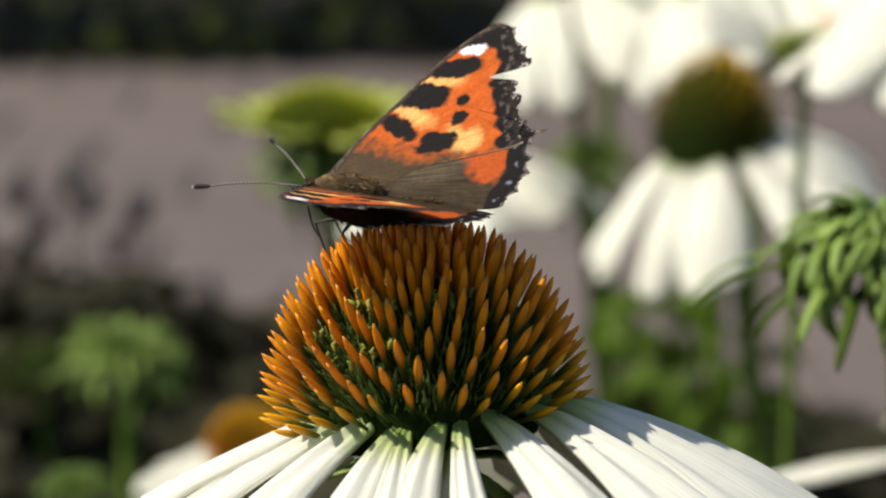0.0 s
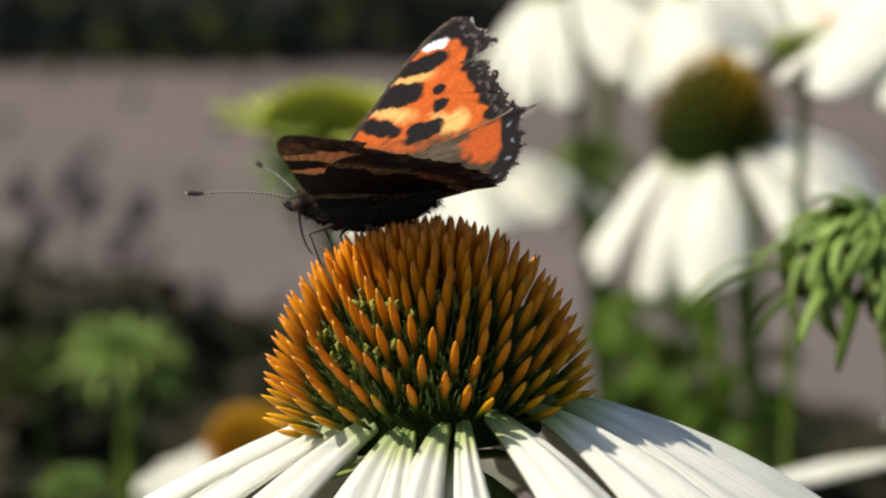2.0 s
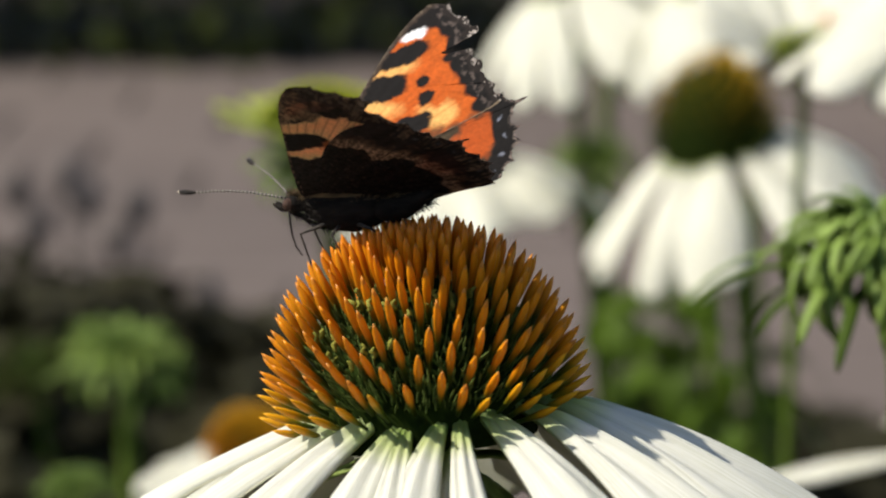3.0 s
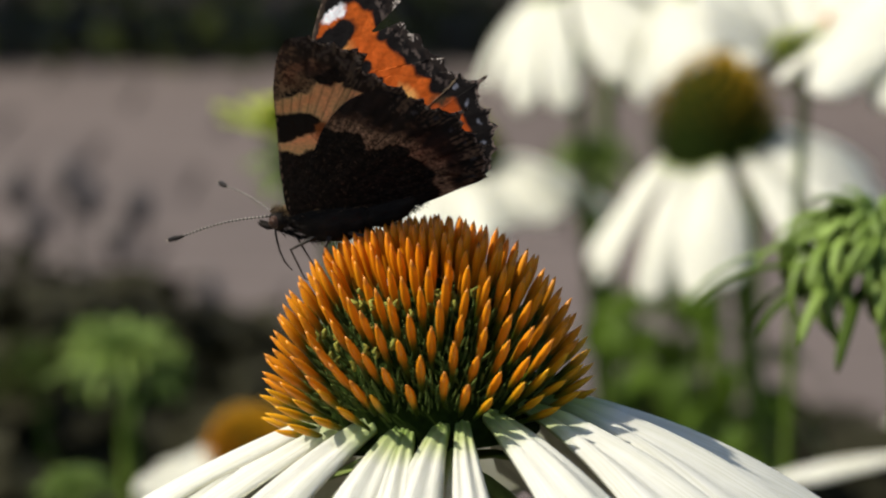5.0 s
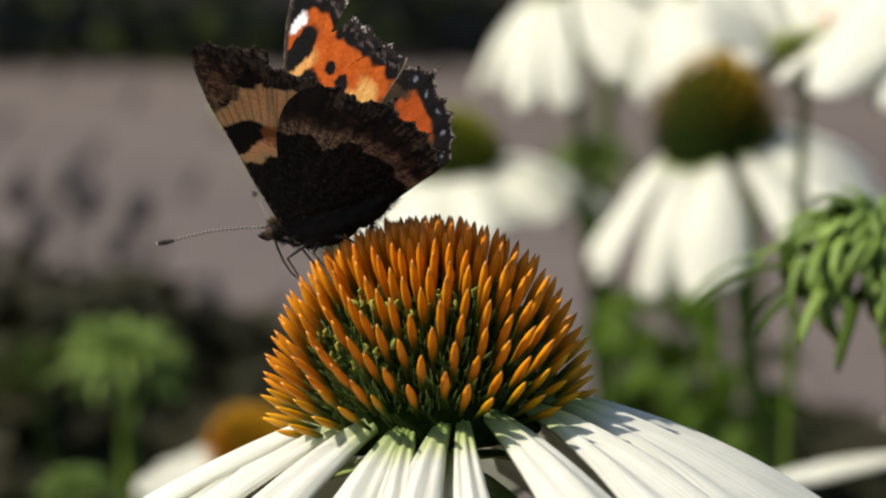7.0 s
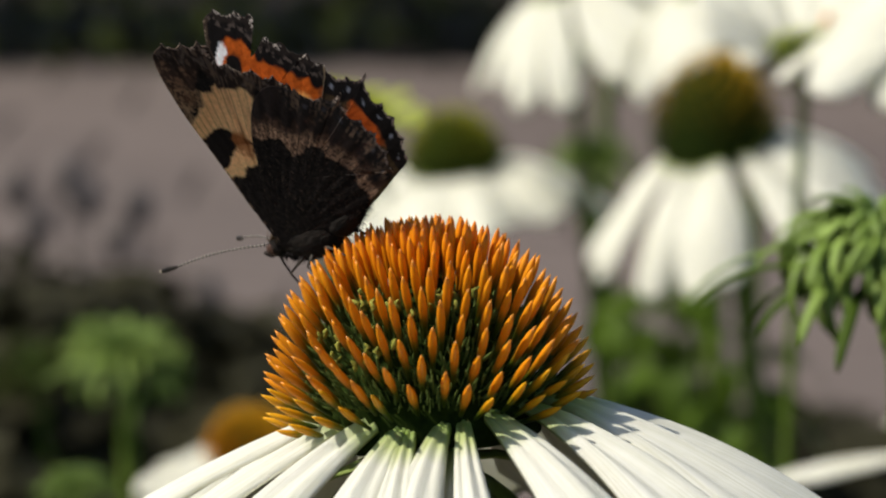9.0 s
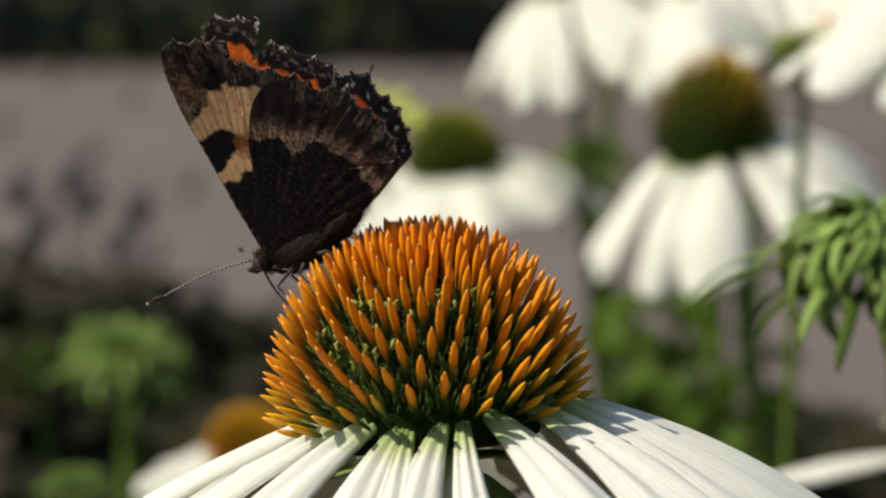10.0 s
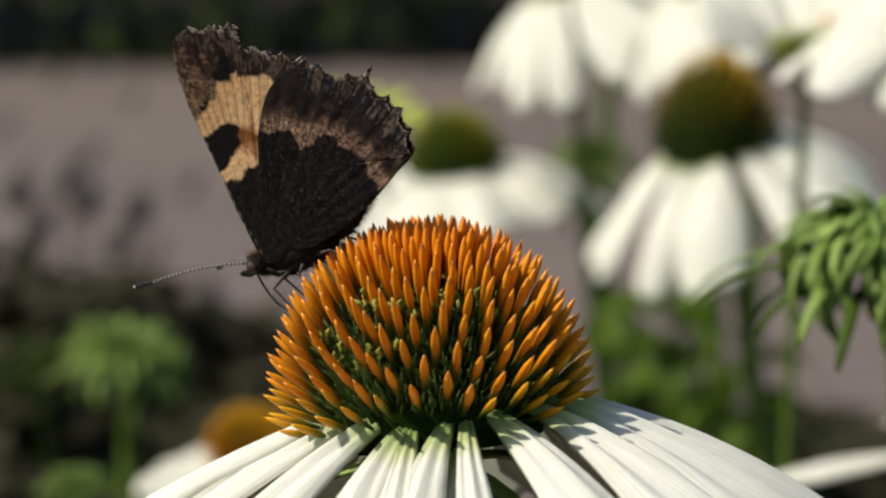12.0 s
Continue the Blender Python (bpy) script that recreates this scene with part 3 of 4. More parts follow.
def front_coneflower():
    rnd = random.Random(2)
    root = new("coneflower")
    root.location = (HEAD.x, 0.0, 0)
    tagged(root, "white coneflower with a spiny orange cone in full bloom", "flower")
    top = Vector((0, HEAD.y, HEAD.z))
    tilt = pose(0, 0, 0, -6.0, -5.0, 0)
    m = Matrix.Translation(top) @ tilt
    mc = Matrix.Translation(top + Vector((0.0004, 0, 0))) @ pose(0, 0, 0, -8.0, -5.0, 0)
    stem_to(top + Vector((0, 0, -0.004)), 0.0042, 0.003, (0.03, 0.05), root)
    a, h = 0.0126, 0.0158
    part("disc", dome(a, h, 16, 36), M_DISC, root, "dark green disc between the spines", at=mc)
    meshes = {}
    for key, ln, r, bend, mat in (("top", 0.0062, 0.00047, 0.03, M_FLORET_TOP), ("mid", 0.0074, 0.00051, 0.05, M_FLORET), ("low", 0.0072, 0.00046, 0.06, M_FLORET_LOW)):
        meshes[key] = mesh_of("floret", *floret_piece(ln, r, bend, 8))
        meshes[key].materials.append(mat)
    behind = []
    # tips lie on a dome of 19 by 22 mm in the golden spiral, closer together towards the top
    wide, tall, f, b = 0.0194, 0.0226, 0.05, 0.0
    while f < 1.60:
        full = 1 + 0.045 * math.sin(2 * f)
        tip = Vector((wide * math.sin(f) * math.cos(b), wide * math.sin(f) * math.sin(b), tall * math.cos(f))) * full
        rise = radians(90 - 40 * f - 20 * max(0.0, f - 1.1) - 26 * max(0.0, f - 1.35)) + rnd.gauss(0, 0.035)
        turn = b + rnd.gauss(0, 0.03)
        d = Vector((math.cos(rise) * math.cos(turn), math.cos(rise) * math.sin(turn), math.sin(rise)))
        key = "top" if f < 0.62 + rnd.uniform(-0.1, 0.1) else ("mid" if f < 1.3 + rnd.uniform(-0.07, 0.07) else "low")
        s = rnd.uniform(0.92, 1.06)
        ln = {"top": 0.0062, "mid": 0.0074, "low": 0.0072}[key] * s
        q = Matrix.Translation(tip + d * rnd.uniform(-0.0004, 0.0003) - d * ln) @ upright(d, rnd.uniform(-0.3, 0.3)) @ Matrix.Diagonal((s ** 0.5, s ** 0.5, s, 1))
        room = 2.1e-6 + 6.8e-6 * min(1.0, max(0.0, (f - 0.15) / 0.95))
        f += room / (2 * math.pi * wide * math.sin(f) * 0.0202)
        b += 2.399963
        if f > 1.40 + 0.20 * abs(math.cos(b - 2.399963)) + rnd.uniform(-0.05, 0.05):
            continue
        if tip.y < 0.0035:
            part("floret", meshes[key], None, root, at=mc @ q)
        else:
            behind.append(moved(floret_piece(0.0066, 0.00050, 0.04), q))
    part("far_floret_mass", join(behind), M_FLORET_BACK, root, at=mc)["kind"] = "stuff"
    # curled stigmas and pollen between the spines
    bits = []
    for f, b, p, d in spiral(2600, a * 1.05, h * 1.05, 1.66, 0.5):
        if 0.6 < f < 1.46 and rnd.random() < 0.8:
            s = rnd.uniform(0.7, 1.3)
            q = Matrix.Translation(p * 0.99) @ upright((d + Vector((rnd.gauss(0, 0.2), rnd.gauss(0, 0.2), rnd.gauss(0, 0.2)))).normalized()) @ Matrix.Scale(s, 4)
            bits.append(moved(floret_piece(0.0024, 0.00015, 0.16, 4), q))
    part("chaff", join(bits), M_BRACT_DARK, root, at=mc)["kind"] = "stuff"
    bits = []
    for k in range(34):
        b, f = radians(rnd.gauss(-128, 16) if k < 24 else rnd.uniform(-120, -50)), rnd.uniform(0.72, 1.2) if k < 24 else rnd.uniform(0.75, 0.95)
        r = 1.0 + rnd.uniform(0.18, 0.32)
        p = Vector((a * r * math.sin(f) * math.cos(b), a * r * math.sin(f) * math.sin(b), h * r * math.cos(f)))
        pts = [p + Vector((rnd.uniform(-1, 1), rnd.uniform(-1, 1), j - 1)) * 0.0004 for j in range(4)]
        bits.append(tube(pts, [0.0002, 0.0003, 0.0003, 0.00012], 5))
    part("pollen", join(bits), M_POLLEN, root, "yellow-green curled stigmas with pollen", at=mc)["kind"] = "stuff"
    # rays in front: place of the foot in mm (across, towards the viewer), heading, length, width, droop at foot and tip, depth below the rim
    rows = [(-4.4, 2.0, -90, 50, 12.0, 12, 31, -0.2), (-3.8, 4.5, -76, 50, 13.0, 14, 37, 0.0), (-1.6, 7.4, -63, 48, 12.5, 15, 46, -0.6), (-1.6, 9.0, -29, 44, 8.8, 17, 50, 0.8),
            (-2.0, 9.0, -16, 42, 6.0, 22, 52, 3.4), (-1.6, 9.6, -9, 43, 6.0, 17, 50, 1.4), (2.6, 9.6, -18, 44, 8.5, 17, 50, 0.8), (3.0, 9.0, -5, 42, 5.0, 22, 52, 3.4),
            (4.1, 9.4, 0, 43, 5.5, 17, 48, 1.0), (5.8, 8.2, 33, 46, 10.5, 14, 48, 0.4), (8.0, 7.0, 46, 43, 10.0, 28, 56, 3.2), (9.4, 5.6, 57, 47, 14.5, 14, 47, 0.5),
            (11.2, 2.8, 74, 48, 14.0, 11, 49, 0.6), (11.6, -0.6, 92, 47, 15.5, 10, 46, 1.5)]
    for x, y, az, ln, wd, d0, d1, low in rows:
        me = strap_mesh("petal", ln * 0.001, wd * 0.001, 0.0013, d0, d1, rnd, 30, 20, 0.24 if abs(az) < 45 else (0.60 if az > 0 else 0.40), grow=1.15, cup=0.26 if az > -65 else 0.14)
        part("petal", me, M_PETAL, root, at=m @ Matrix.Translation((x * 0.001, -y * 0.001, 0.0028 - low * 0.001)) @ Matrix.Rotation(radians(az - 90), 4, "Z"))
    for k, az in enumerate((110, 125, 140, 155, 170, 185, 200, 215, 230, 243)):
        me = strap_mesh("petal", 0.046 * rnd.uniform(0.94, 1.06), 0.014 * rnd.uniform(0.9, 1.12), 0.0013, 14 + 9 * (az > 195) + rnd.uniform(-2, 2), 40 + rnd.uniform(-4, 4), rnd, 22, 12, 0.3, grow=1.1, cup=0.23)
        part("petal", me, M_PETAL, root, at=m @ Matrix.Rotation(radians(az - 90), 4, "Z") @ Matrix.Translation((0.0120, 0, 0.0016 - 0.0013 * (k % 2))))
    calyx(root, m @ Matrix.Translation((0, 0, -0.002)), 0.013, rnd)
    return root


M_BRACT_DARK = leafy("green_chaff", (0.010, 0.022, 0.004), (0.15, 0.20, 0.05), 700.0, 0.8, 0, 0.08)
flower = front_coneflower()


# ---- the butterfly: +x ahead, +y its left, +z its back; millimetres until it is built ----
def soft(x, w):
    return np.clip(0.5 - x / w, 0, 1)


def speckle(u, v, s, k=0):
    """Value noise on a lattice of s millimetres."""
    a, b = u / s + 57.3 + k * 11.7, v / s + 91.1 + k * 7.3
    i, j = np.floor(a), np.floor(b)
    f, g = a - i, b - j
    f, g = f * f * (3 - 2 * f), g * g * (3 - 2 * g)

    def h(x, y):
        t = np.sin(x * 127.1 + y * 311.7 + k) * 43758.5453
        return t - np.floor(t)
    return (h(i, j) * (1 - f) + h(i + 1, j) * f) * (1 - g) + (h(i, j + 1) * (1 - f) + h(i + 1, j + 1) * f) * g


def blob(u, v, cu, cv, ru, rv, ang, box=2.6):
    """Signed distance, roughly, to a rounded patch."""
    c, s = math.cos(radians(ang)), math.sin(radians(ang))
    x, y = ((u - cu) * c + (v - cv) * s) / ru, (-(u - cu) * s + (v - cv) * c) / rv
    r = (np.abs(x) ** box + np.abs(y) ** box) ** (1 / box)
    return (r - 1) * min(ru, rv)


def polygon(u, v, pts):
    """Signed distance to a polygon, negative inside."""
    d, inside = np.full(u.shape, 1e9), np.zeros(u.shape, bool)
    for (a, b), (c, e) in zip(pts, pts[1:] + pts[:1]):
        t = np.clip(((u - a) * (c - a) + (v - b) * (e - b)) / ((c - a) ** 2 + (e - b) ** 2), 0, 1)
        d = np.minimum(d, np.hypot(u - a - t * (c - a), v - b - t * (e - b)))
        hit = ((b > v) != (e > v)) & (u < (c - a) * (v - b) / (e - b + 1e-12) + a)
        inside ^= hit
    return np.where(inside, -d, d)


def polyline_distance(u, v, pts):
    d = np.full(u.shape, 1e9)
    for (a, b), (c, e) in zip(pts, pts[1:]):
        t = np.clip(((u - a) * (c - a) + (v - b) * (e - b)) / ((c - a) ** 2 + (e - b) ** 2 + 1e-12), 0, 1)
        d = np.minimum(d, np.hypot(u - a - t * (c - a), v - b - t * (e - b)))
    return d


def lay(col, fac, colour):
    return col * (1 - fac[:, None]) + np.array(colour)[None] * fac[:, None]


ORANGE, YELLOW, BLACK, BROWN = (0.46, 0.092, 0.011), (0.66, 0.36, 0.11), (0.006, 0.005, 0.005), (0.054, 0.036, 0.019)
CREAM, UMBER, SOOT, BLUE, WHITE = (0.69, 0.43, 0.205), (0.036, 0.021, 0.015), (0.0095, 0.0075, 0.0068), (0.26, 0.28, 0.35), (0.85, 0.86, 0.88)


def forewing_colours(u, v, edge, rays, above):
    """Scale colours of a forewing; edge: distance to the outer margin; rays: 0 to 1 across each vein cell."""
    n1, n2, n3 = speckle(u, v, 0.9) - 0.5, speckle(u, v, 0.35, 3) - 0.5, speckle(u, v, 0.16, 5) - 0.5
    uu, vv = u + 0.55 * n1 + 0.35 * n2, v + 0.55 * (speckle(u, v, 0.9, 8) - 0.5) + 0.35 * (speckle(u, v, 0.35, 9) - 0.5)
    vein = np.clip(1 - np.abs(rays - 0.5) * 9, 0, 1)
    if above:
        col = np.tile(ORANGE, (len(u), 1)) * (0.95 + 0.14 * n1 + 0.06 * n2)[:, None]
        for b in ((2.8, 10.3, 3.3, 1.05, 8), (2.3, 15.5, 3.2, 1.35, -20), (-6.5, 9.3, 1.9, 1.4, 130), (-4.4, 10.0, 1.2, 0.7, 0)):
            col = lay(col, soft(blob(uu, vv, *b) + 0.15 * n2, 0.9), YELLOW)
        col = col * (0.91 + 0.18 * speckle(np.arctan2(v + 1, 9 - u) * 60, np.hypot(u - 9, v) * 0.25, 1.0, 14))[:, None]
        col = lay(col, 0.4 * vein, (0.40, 0.075, 0.008))
        base = 5.5 + 0.10 * (-u) + 0.022 * u * u * (u < 0)
        col = lay(col, soft(vv - base + 1.8 * n1 + 1.2 * n2, 2.6), BROWN)
        col = lay(col, soft(vv - base + 3.0, 3.0) * np.clip(2.2 * (speckle(np.arctan2(v + 1, 9 - u) * 70, np.hypot(u - 9, v) * 0.4, 1.0, 31) - 0.45), 0, 1), (0.10, 0.06, 0.025))
        for b in ((3.2, 8.0, 3.1, 1.1, 8, 2.4), (2.9, 12.7, 3.5, 1.7, -14, 3.6), (0.9, 17.5, 3.4, 1.35, 150, 2.8), (-2.6, 13.9, 0.9, 0.78, 0, 2.0), (-3.7, 11.75, 1.05, 0.92, 150, 2.0), (-2.9, 7.9, 2.5, 1.45, 150, 3.0)):
            col = lay(col, soft(blob(uu, vv, *b), 0.25), BLACK)
        col = lay(col, soft(edge - 2.9 + 0.7 * n1 + 0.2 * np.cos(rays * 6.28), 0.4), BLACK)
        col = lay(col, soft(-(v - 20.4 - 0.45 * (1.5 - u)) * 1.0 + 0.2 * n1, 0.5) * soft(np.abs(edge - 2.0) - 6.0, 1), BLACK)
        col = lay(col, soft(blob(uu, vv, 0.4, 20.5, 1.7, 0.7, 152), 0.3), WHITE)
        col = lay(col, soft(np.abs(edge - 1.5 - 0.25 * np.cos(rays * 6.28)) - 0.12 + 1.0 * n2 + 0.4 * n3, 0.3) * 0.7, (0.11, 0.085, 0.075))
        col = lay(col, soft(edge - 0.9 + 0.5 * n2, 0.3) * 0.8, (0.02, 0.015, 0.013))
        lead = polyline_distance(u, v, FORE[0:8])
        col = lay(col, soft(lead - 0.6 + 0.5 * n2, 0.3), (0.035, 0.024, 0.018))
        col = lay(col, soft(lead - 0.22 + 0.3 * n2, 0.2) * (n3 > 0.1), (0.16, 0.125, 0.09))
        hem = polyline_distance(u, v, FORE[16:21])
        col = lay(col, soft(hem - 0.13 + 0.3 * n3, 0.12) * (u < -3), (0.19, 0.145, 0.095))
        col = lay(col, soft(edge - 0.28 + 0.5 * n2, 0.2) * (n3 > 0.12), (0.45, 0.40, 0.36))
    else:
        hem = polyline_distance(u, v, FORE[16:21])
        along = np.arctan2(v + 1, 9 - u)
        streaks = speckle(along * 40, np.hypot(u - 9, v) * 0.35, 1.0, 12)
        fine = speckle(along * 95, np.hypot(u - 9, v) * 0.5, 1.0, 22)
        col = np.tile(SOOT, (len(u), 1)) * (1 + 1.2 * n2 + 0.8 * n3)[:, None]
        distal = soft(-(v - 17.6 + 0.42 * (u - 2)) + 0.8 * n1, 0.8)
        col = lay(col, distal, UMBER)
        col = lay(col, distal * np.clip(2.6 * n1 + 3.0 * n2 + 1.5 * n3, 0, 1), (0.13, 0.075, 0.045))
        col = col * (0.5 + 1.0 * streaks)[:, None]
        pale = soft(polygon(uu, vv, [(2.0, 21.2), (0.5, 19.4), (-1.4, 18.6), (-0.8, 16.9), (0.3, 16.4), (4.2, 16.2), (3.4, 18.8)]), 0.8)
        col = lay(col, pale * np.clip(0.55 + 2.0 * n2 + 1.6 * n3, 0, 1), (0.22, 0.14, 0.08))
        col = lay(col, pale * soft(blob(uu, vv, 0.6, 18.3, 1.3, 0.8, 20), 1.0) * 0.6, (0.10, 0.045, 0.022))
        cream = soft(polygon(uu, vv, [(4.9, 16.2), (0.2, 16.7), (-1.6, 17.9), (-3.2, 16.9), (-4.6, 17.5), (-5.4, 16.0), (-7.0, 15.6), (-7.6, 13.6), (-5.0, 11.6), (-1.6, 9.4), (-0.9, 10.9), (-0.1, 12.2), (0.0, 12.8), (1.2, 13.8), (3.2, 14.0), (5.2, 14.4)]), 0.35)
        col = lay(col, cream, CREAM)
        col = lay(col, cream * soft(-(v - 14.6 + 0.25 * u) + n1, 2.0) * 0.35, (0.46, 0.24, 0.09))
        col = lay(col, cream * 0.75 * np.clip(1 - np.abs(((along * 19) % 1.0) - 0.5) * 8, 0, 1), (0.16, 0.09, 0.045))
        col = lay(col, cream * np.clip(1.6 * (fine - 0.5), 0, 0.4), (0.34, 0.19, 0.09))
        col = lay(col, soft(polygon(uu, vv, [(6.6, 10.0), (4.7, 9.9), (2.5, 10.7), (0.9, 10.8), (-0.8, 9.6), (0.4, 7.3), (2.4, 8.3), (3.8, 8.0), (6.6, 8.8)]), 0.35), CREAM)
        col = lay(col, soft(polygon(uu, vv, [(0.4, 12.6), (-1.6, 11.4), (-0.6, 9.0), (0.7, 8.4), (1.2, 10.6)]) + 0.4 * n2, 0.7) * 0.8, (0.26, 0.095, 0.028))
        col = lay(col, soft(polygon(uu, vv, [(5.4, 14.3), (2.7, 13.8), (0.6, 13.6), (-0.1, 12.4), (1.1, 11.1), (3.3, 10.7), (6.6, 10.1)]), 0.25), (0.009, 0.0065, 0.006))
        col = lay(col, soft(edge - 2.7 + 0.9 * n1 + 0.4 * np.cos(rays * 6.28), 0.5), (0.019, 0.012, 0.010))
        col = lay(col, soft(edge - 2.6 + 0.9 * n1, 0.5) * np.clip(3.4 * (fine - 0.55) + 1.6 * n2, 0, 1), (0.10, 0.066, 0.046))
        col = lay(col, soft(np.abs(edge - 1.3 - 0.5 * np.cos(rays * 6.28)) - 0.16 + 0.9 * n2, 0.3), (0.075, 0.055, 0.045))
        col = lay(col, soft(edge - 0.35, 0.2) * (n3 > 0.08), (0.27, 0.21, 0.17))
        lead = polyline_distance(u, v, FORE[0:8])
        col = lay(col, soft(lead - 0.2 + 0.3 * n2, 0.2) * (speckle(u, v, 0.4, 17) > 0.62) * 0.6, (0.20, 0.14, 0.10))
        col = lay(col, soft(hem - 0.3, 0.2), (0.03, 0.020, 0.013))
    return col


def hindwing_colours(u, v, edge, rays, above):
    n1, n2, n3 = speckle(u, v, 0.9, 1) - 0.5, speckle(u, v, 0.35, 4) - 0.5, speckle(u, v, 0.16, 6) - 0.5
    uu, vv = u + 0.55 * n1 + 0.35 * n2, v + 0.5 * (speckle(u, v, 0.9, 2) - 0.5) + 0.3 * n2
    lunule = soft(np.hypot((rays - 0.5) * 2.1, edge - 1.35) - 0.22 + 0.5 * n2, 0.25)
    if above:
        hair = speckle(np.arctan2(v + 1, 7 - u) * 70, np.hypot(u - 7, v) * 0.4, 1.0, 31)
        col = np.tile(BROWN, (len(u), 1)) * (0.4 + 0.25 * n1 + 0.55 * hair)[:, None]
        # sheen on the hairy base, painted as a paler streaked patch
        col = lay(col, soft(blob(u, v, -5.5, 3.4, 5.6, 2.2, 158, 2.0) + 0.8 * n1, 1.6) * np.clip(0.25 + 1.1 * hair, 0, 1) * 0.55, (0.118, 0.090, 0.058))
        col = lay(col, soft(polygon(uu, vv, [(-8.2, 4.6), (-9.8, 7.8), (-13.4, 8.8), (-15.0, 5.0), (-13.9, 1.8), (-11.2, 2.0)]) + 0.4 + 0.6 * n1, 0.9), (0.36, 0.066, 0.010))
        col = lay(col, soft(edge - 2.5 + 0.7 * n1, 0.35), BLACK)
        col = lay(col, lunule * 0.55, BLUE)
        col = lay(col, soft(edge - 0.3, 0.2) * (n3 > 0.05), (0.2, 0.16, 0.14))
    else:
        col = np.tile(SOOT, (len(u), 1)) * (1 + 1.3 * n2 + 0.9 * n3)[:, None]
        along = np.arctan2(v + 1, 7 - u)
        streaks = speckle(along * 34, np.hypot(u - 7, v) * 0.35, 1.0, 12)
        fine = speckle(along * 85, np.hypot(u - 7, v) * 0.45, 1.0, 22)
        col = lay(col, (n3 > 0.36) * 0.8, (0.05, 0.036, 0.027))
        line = polygon(uu, vv, [(6, 0), (5.0, 7.6), (1.6, 8.6), (-0.1, 10.6), (-0.9, 11.4), (-1.8, 10.2), (-3.6, 10.0), (-4.6, 8.6), (-4.1, 7.0), (-5.3, 6.4), (-6.8, 7.1), (-8.1, 6.5), (-9.0, 5.4), (-8.6, 4.5), (-10.1, 3.6), (-10.6, 1.7), (-9.8, 0.4), (-10.2, -0.8), (-9.5, -4.0), (4, -4.0)])
        band = soft(-line, 0.3)
        col = lay(col, band, (0.045, 0.025, 0.017))
        col = lay(col, band * np.clip(2.4 * n1 + 2.2 * n2, 0, 1) * 0.8, (0.095, 0.055, 0.037))
        near_line = soft(line - 1.5 + 1.3 * n1, 1.3)
        col = lay(col, band * near_line * np.clip(0.70 + 1.8 * n2 + 1.7 * n3 + 0.9 * (fine - 0.5), 0, 1), (0.45, 0.275, 0.175))
        col = lay(col, band * np.clip(3.2 * n3 + 1.6 * n2, 0, 1) * 0.8, (0.02, 0.014, 0.012))
        col = lay(col, band * np.clip(1 - np.abs(rays - 0.5) * 14, 0, 1) * 0.7, (0.016, 0.012, 0.011))
        col = lay(col, soft(2.6 - line + 1.6 * n1 + 0.5 * np.cos(rays * 6.28), 1.2), (0.017, 0.012, 0.011))
        col = lay(col, soft(edge - 2.4 + 1.5 * n1 + 0.5 * np.cos(rays * 6.28), 0.9), (0.012, 0.010, 0.010))
        col = lay(col, soft(edge - 2.6 + 1.0 * n1, 0.8) * np.clip(3.4 * (fine - 0.58) + 1.8 * n2, 0, 1), (0.10, 0.066, 0.046))
        col = lay(col, lunule * 0.10, BLUE)
        col = col * (0.5 + 1.0 * streaks)[:, None]
        col = lay(col, soft(edge - 0.3, 0.2) * (n3 > 0.1) * (u < -11), (0.24, 0.19, 0.16))
    return col


def outline(ctrl, margin, teeth, depth, n, seed, plain=()):
    """A smooth closed outline through control points, toothed along the margin between two of them."""
    P = [Vector((a, b, 0)) for a, b in ctrl]
    k = len(P)
    pts, tags = [], []
    per = n // k
    for i in range(k):
        a, b, c, d = P[i - 1], P[i], P[(i + 1) % k], P[(i + 2) % k]
        for j in range(per):
            t = j / per
            p = 0.5 * ((2 * b) + (c - a) * t + (2 * a - 5 * b + 4 * c - d) * t * t + (3 * b - a - 3 * c + d) * t ** 3)
            g = (c - a) + 2 * t * (2 * a - 5 * b + 4 * c - d) + 3 * t * t * (3 * b - a - 3 * c + d)
            on = margin[0] <= i < margin[1]
            if on and i not in plain:
                f = (i - margin[0] + t) / (margin[1] - margin[0])
                out = Vector((g.y, -g.x, 0)).normalized()
                p = p + out * depth * (0.75 - 1.5 * abs(math.sin(math.pi * teeth * f)) ** 0.7 + 0.6 * noise.noise(Vector((f * 55, seed, 0))))
            else:
                p = p + Vector((0.05 * noise.noise(Vector((i + t, seed, 3)) * 6), 0.05 * noise.noise(Vector((i + t, seed, 7)) * 6), 0))
            pts.append((p.x, p.y))
            tags.append(on)
    return pts, tags


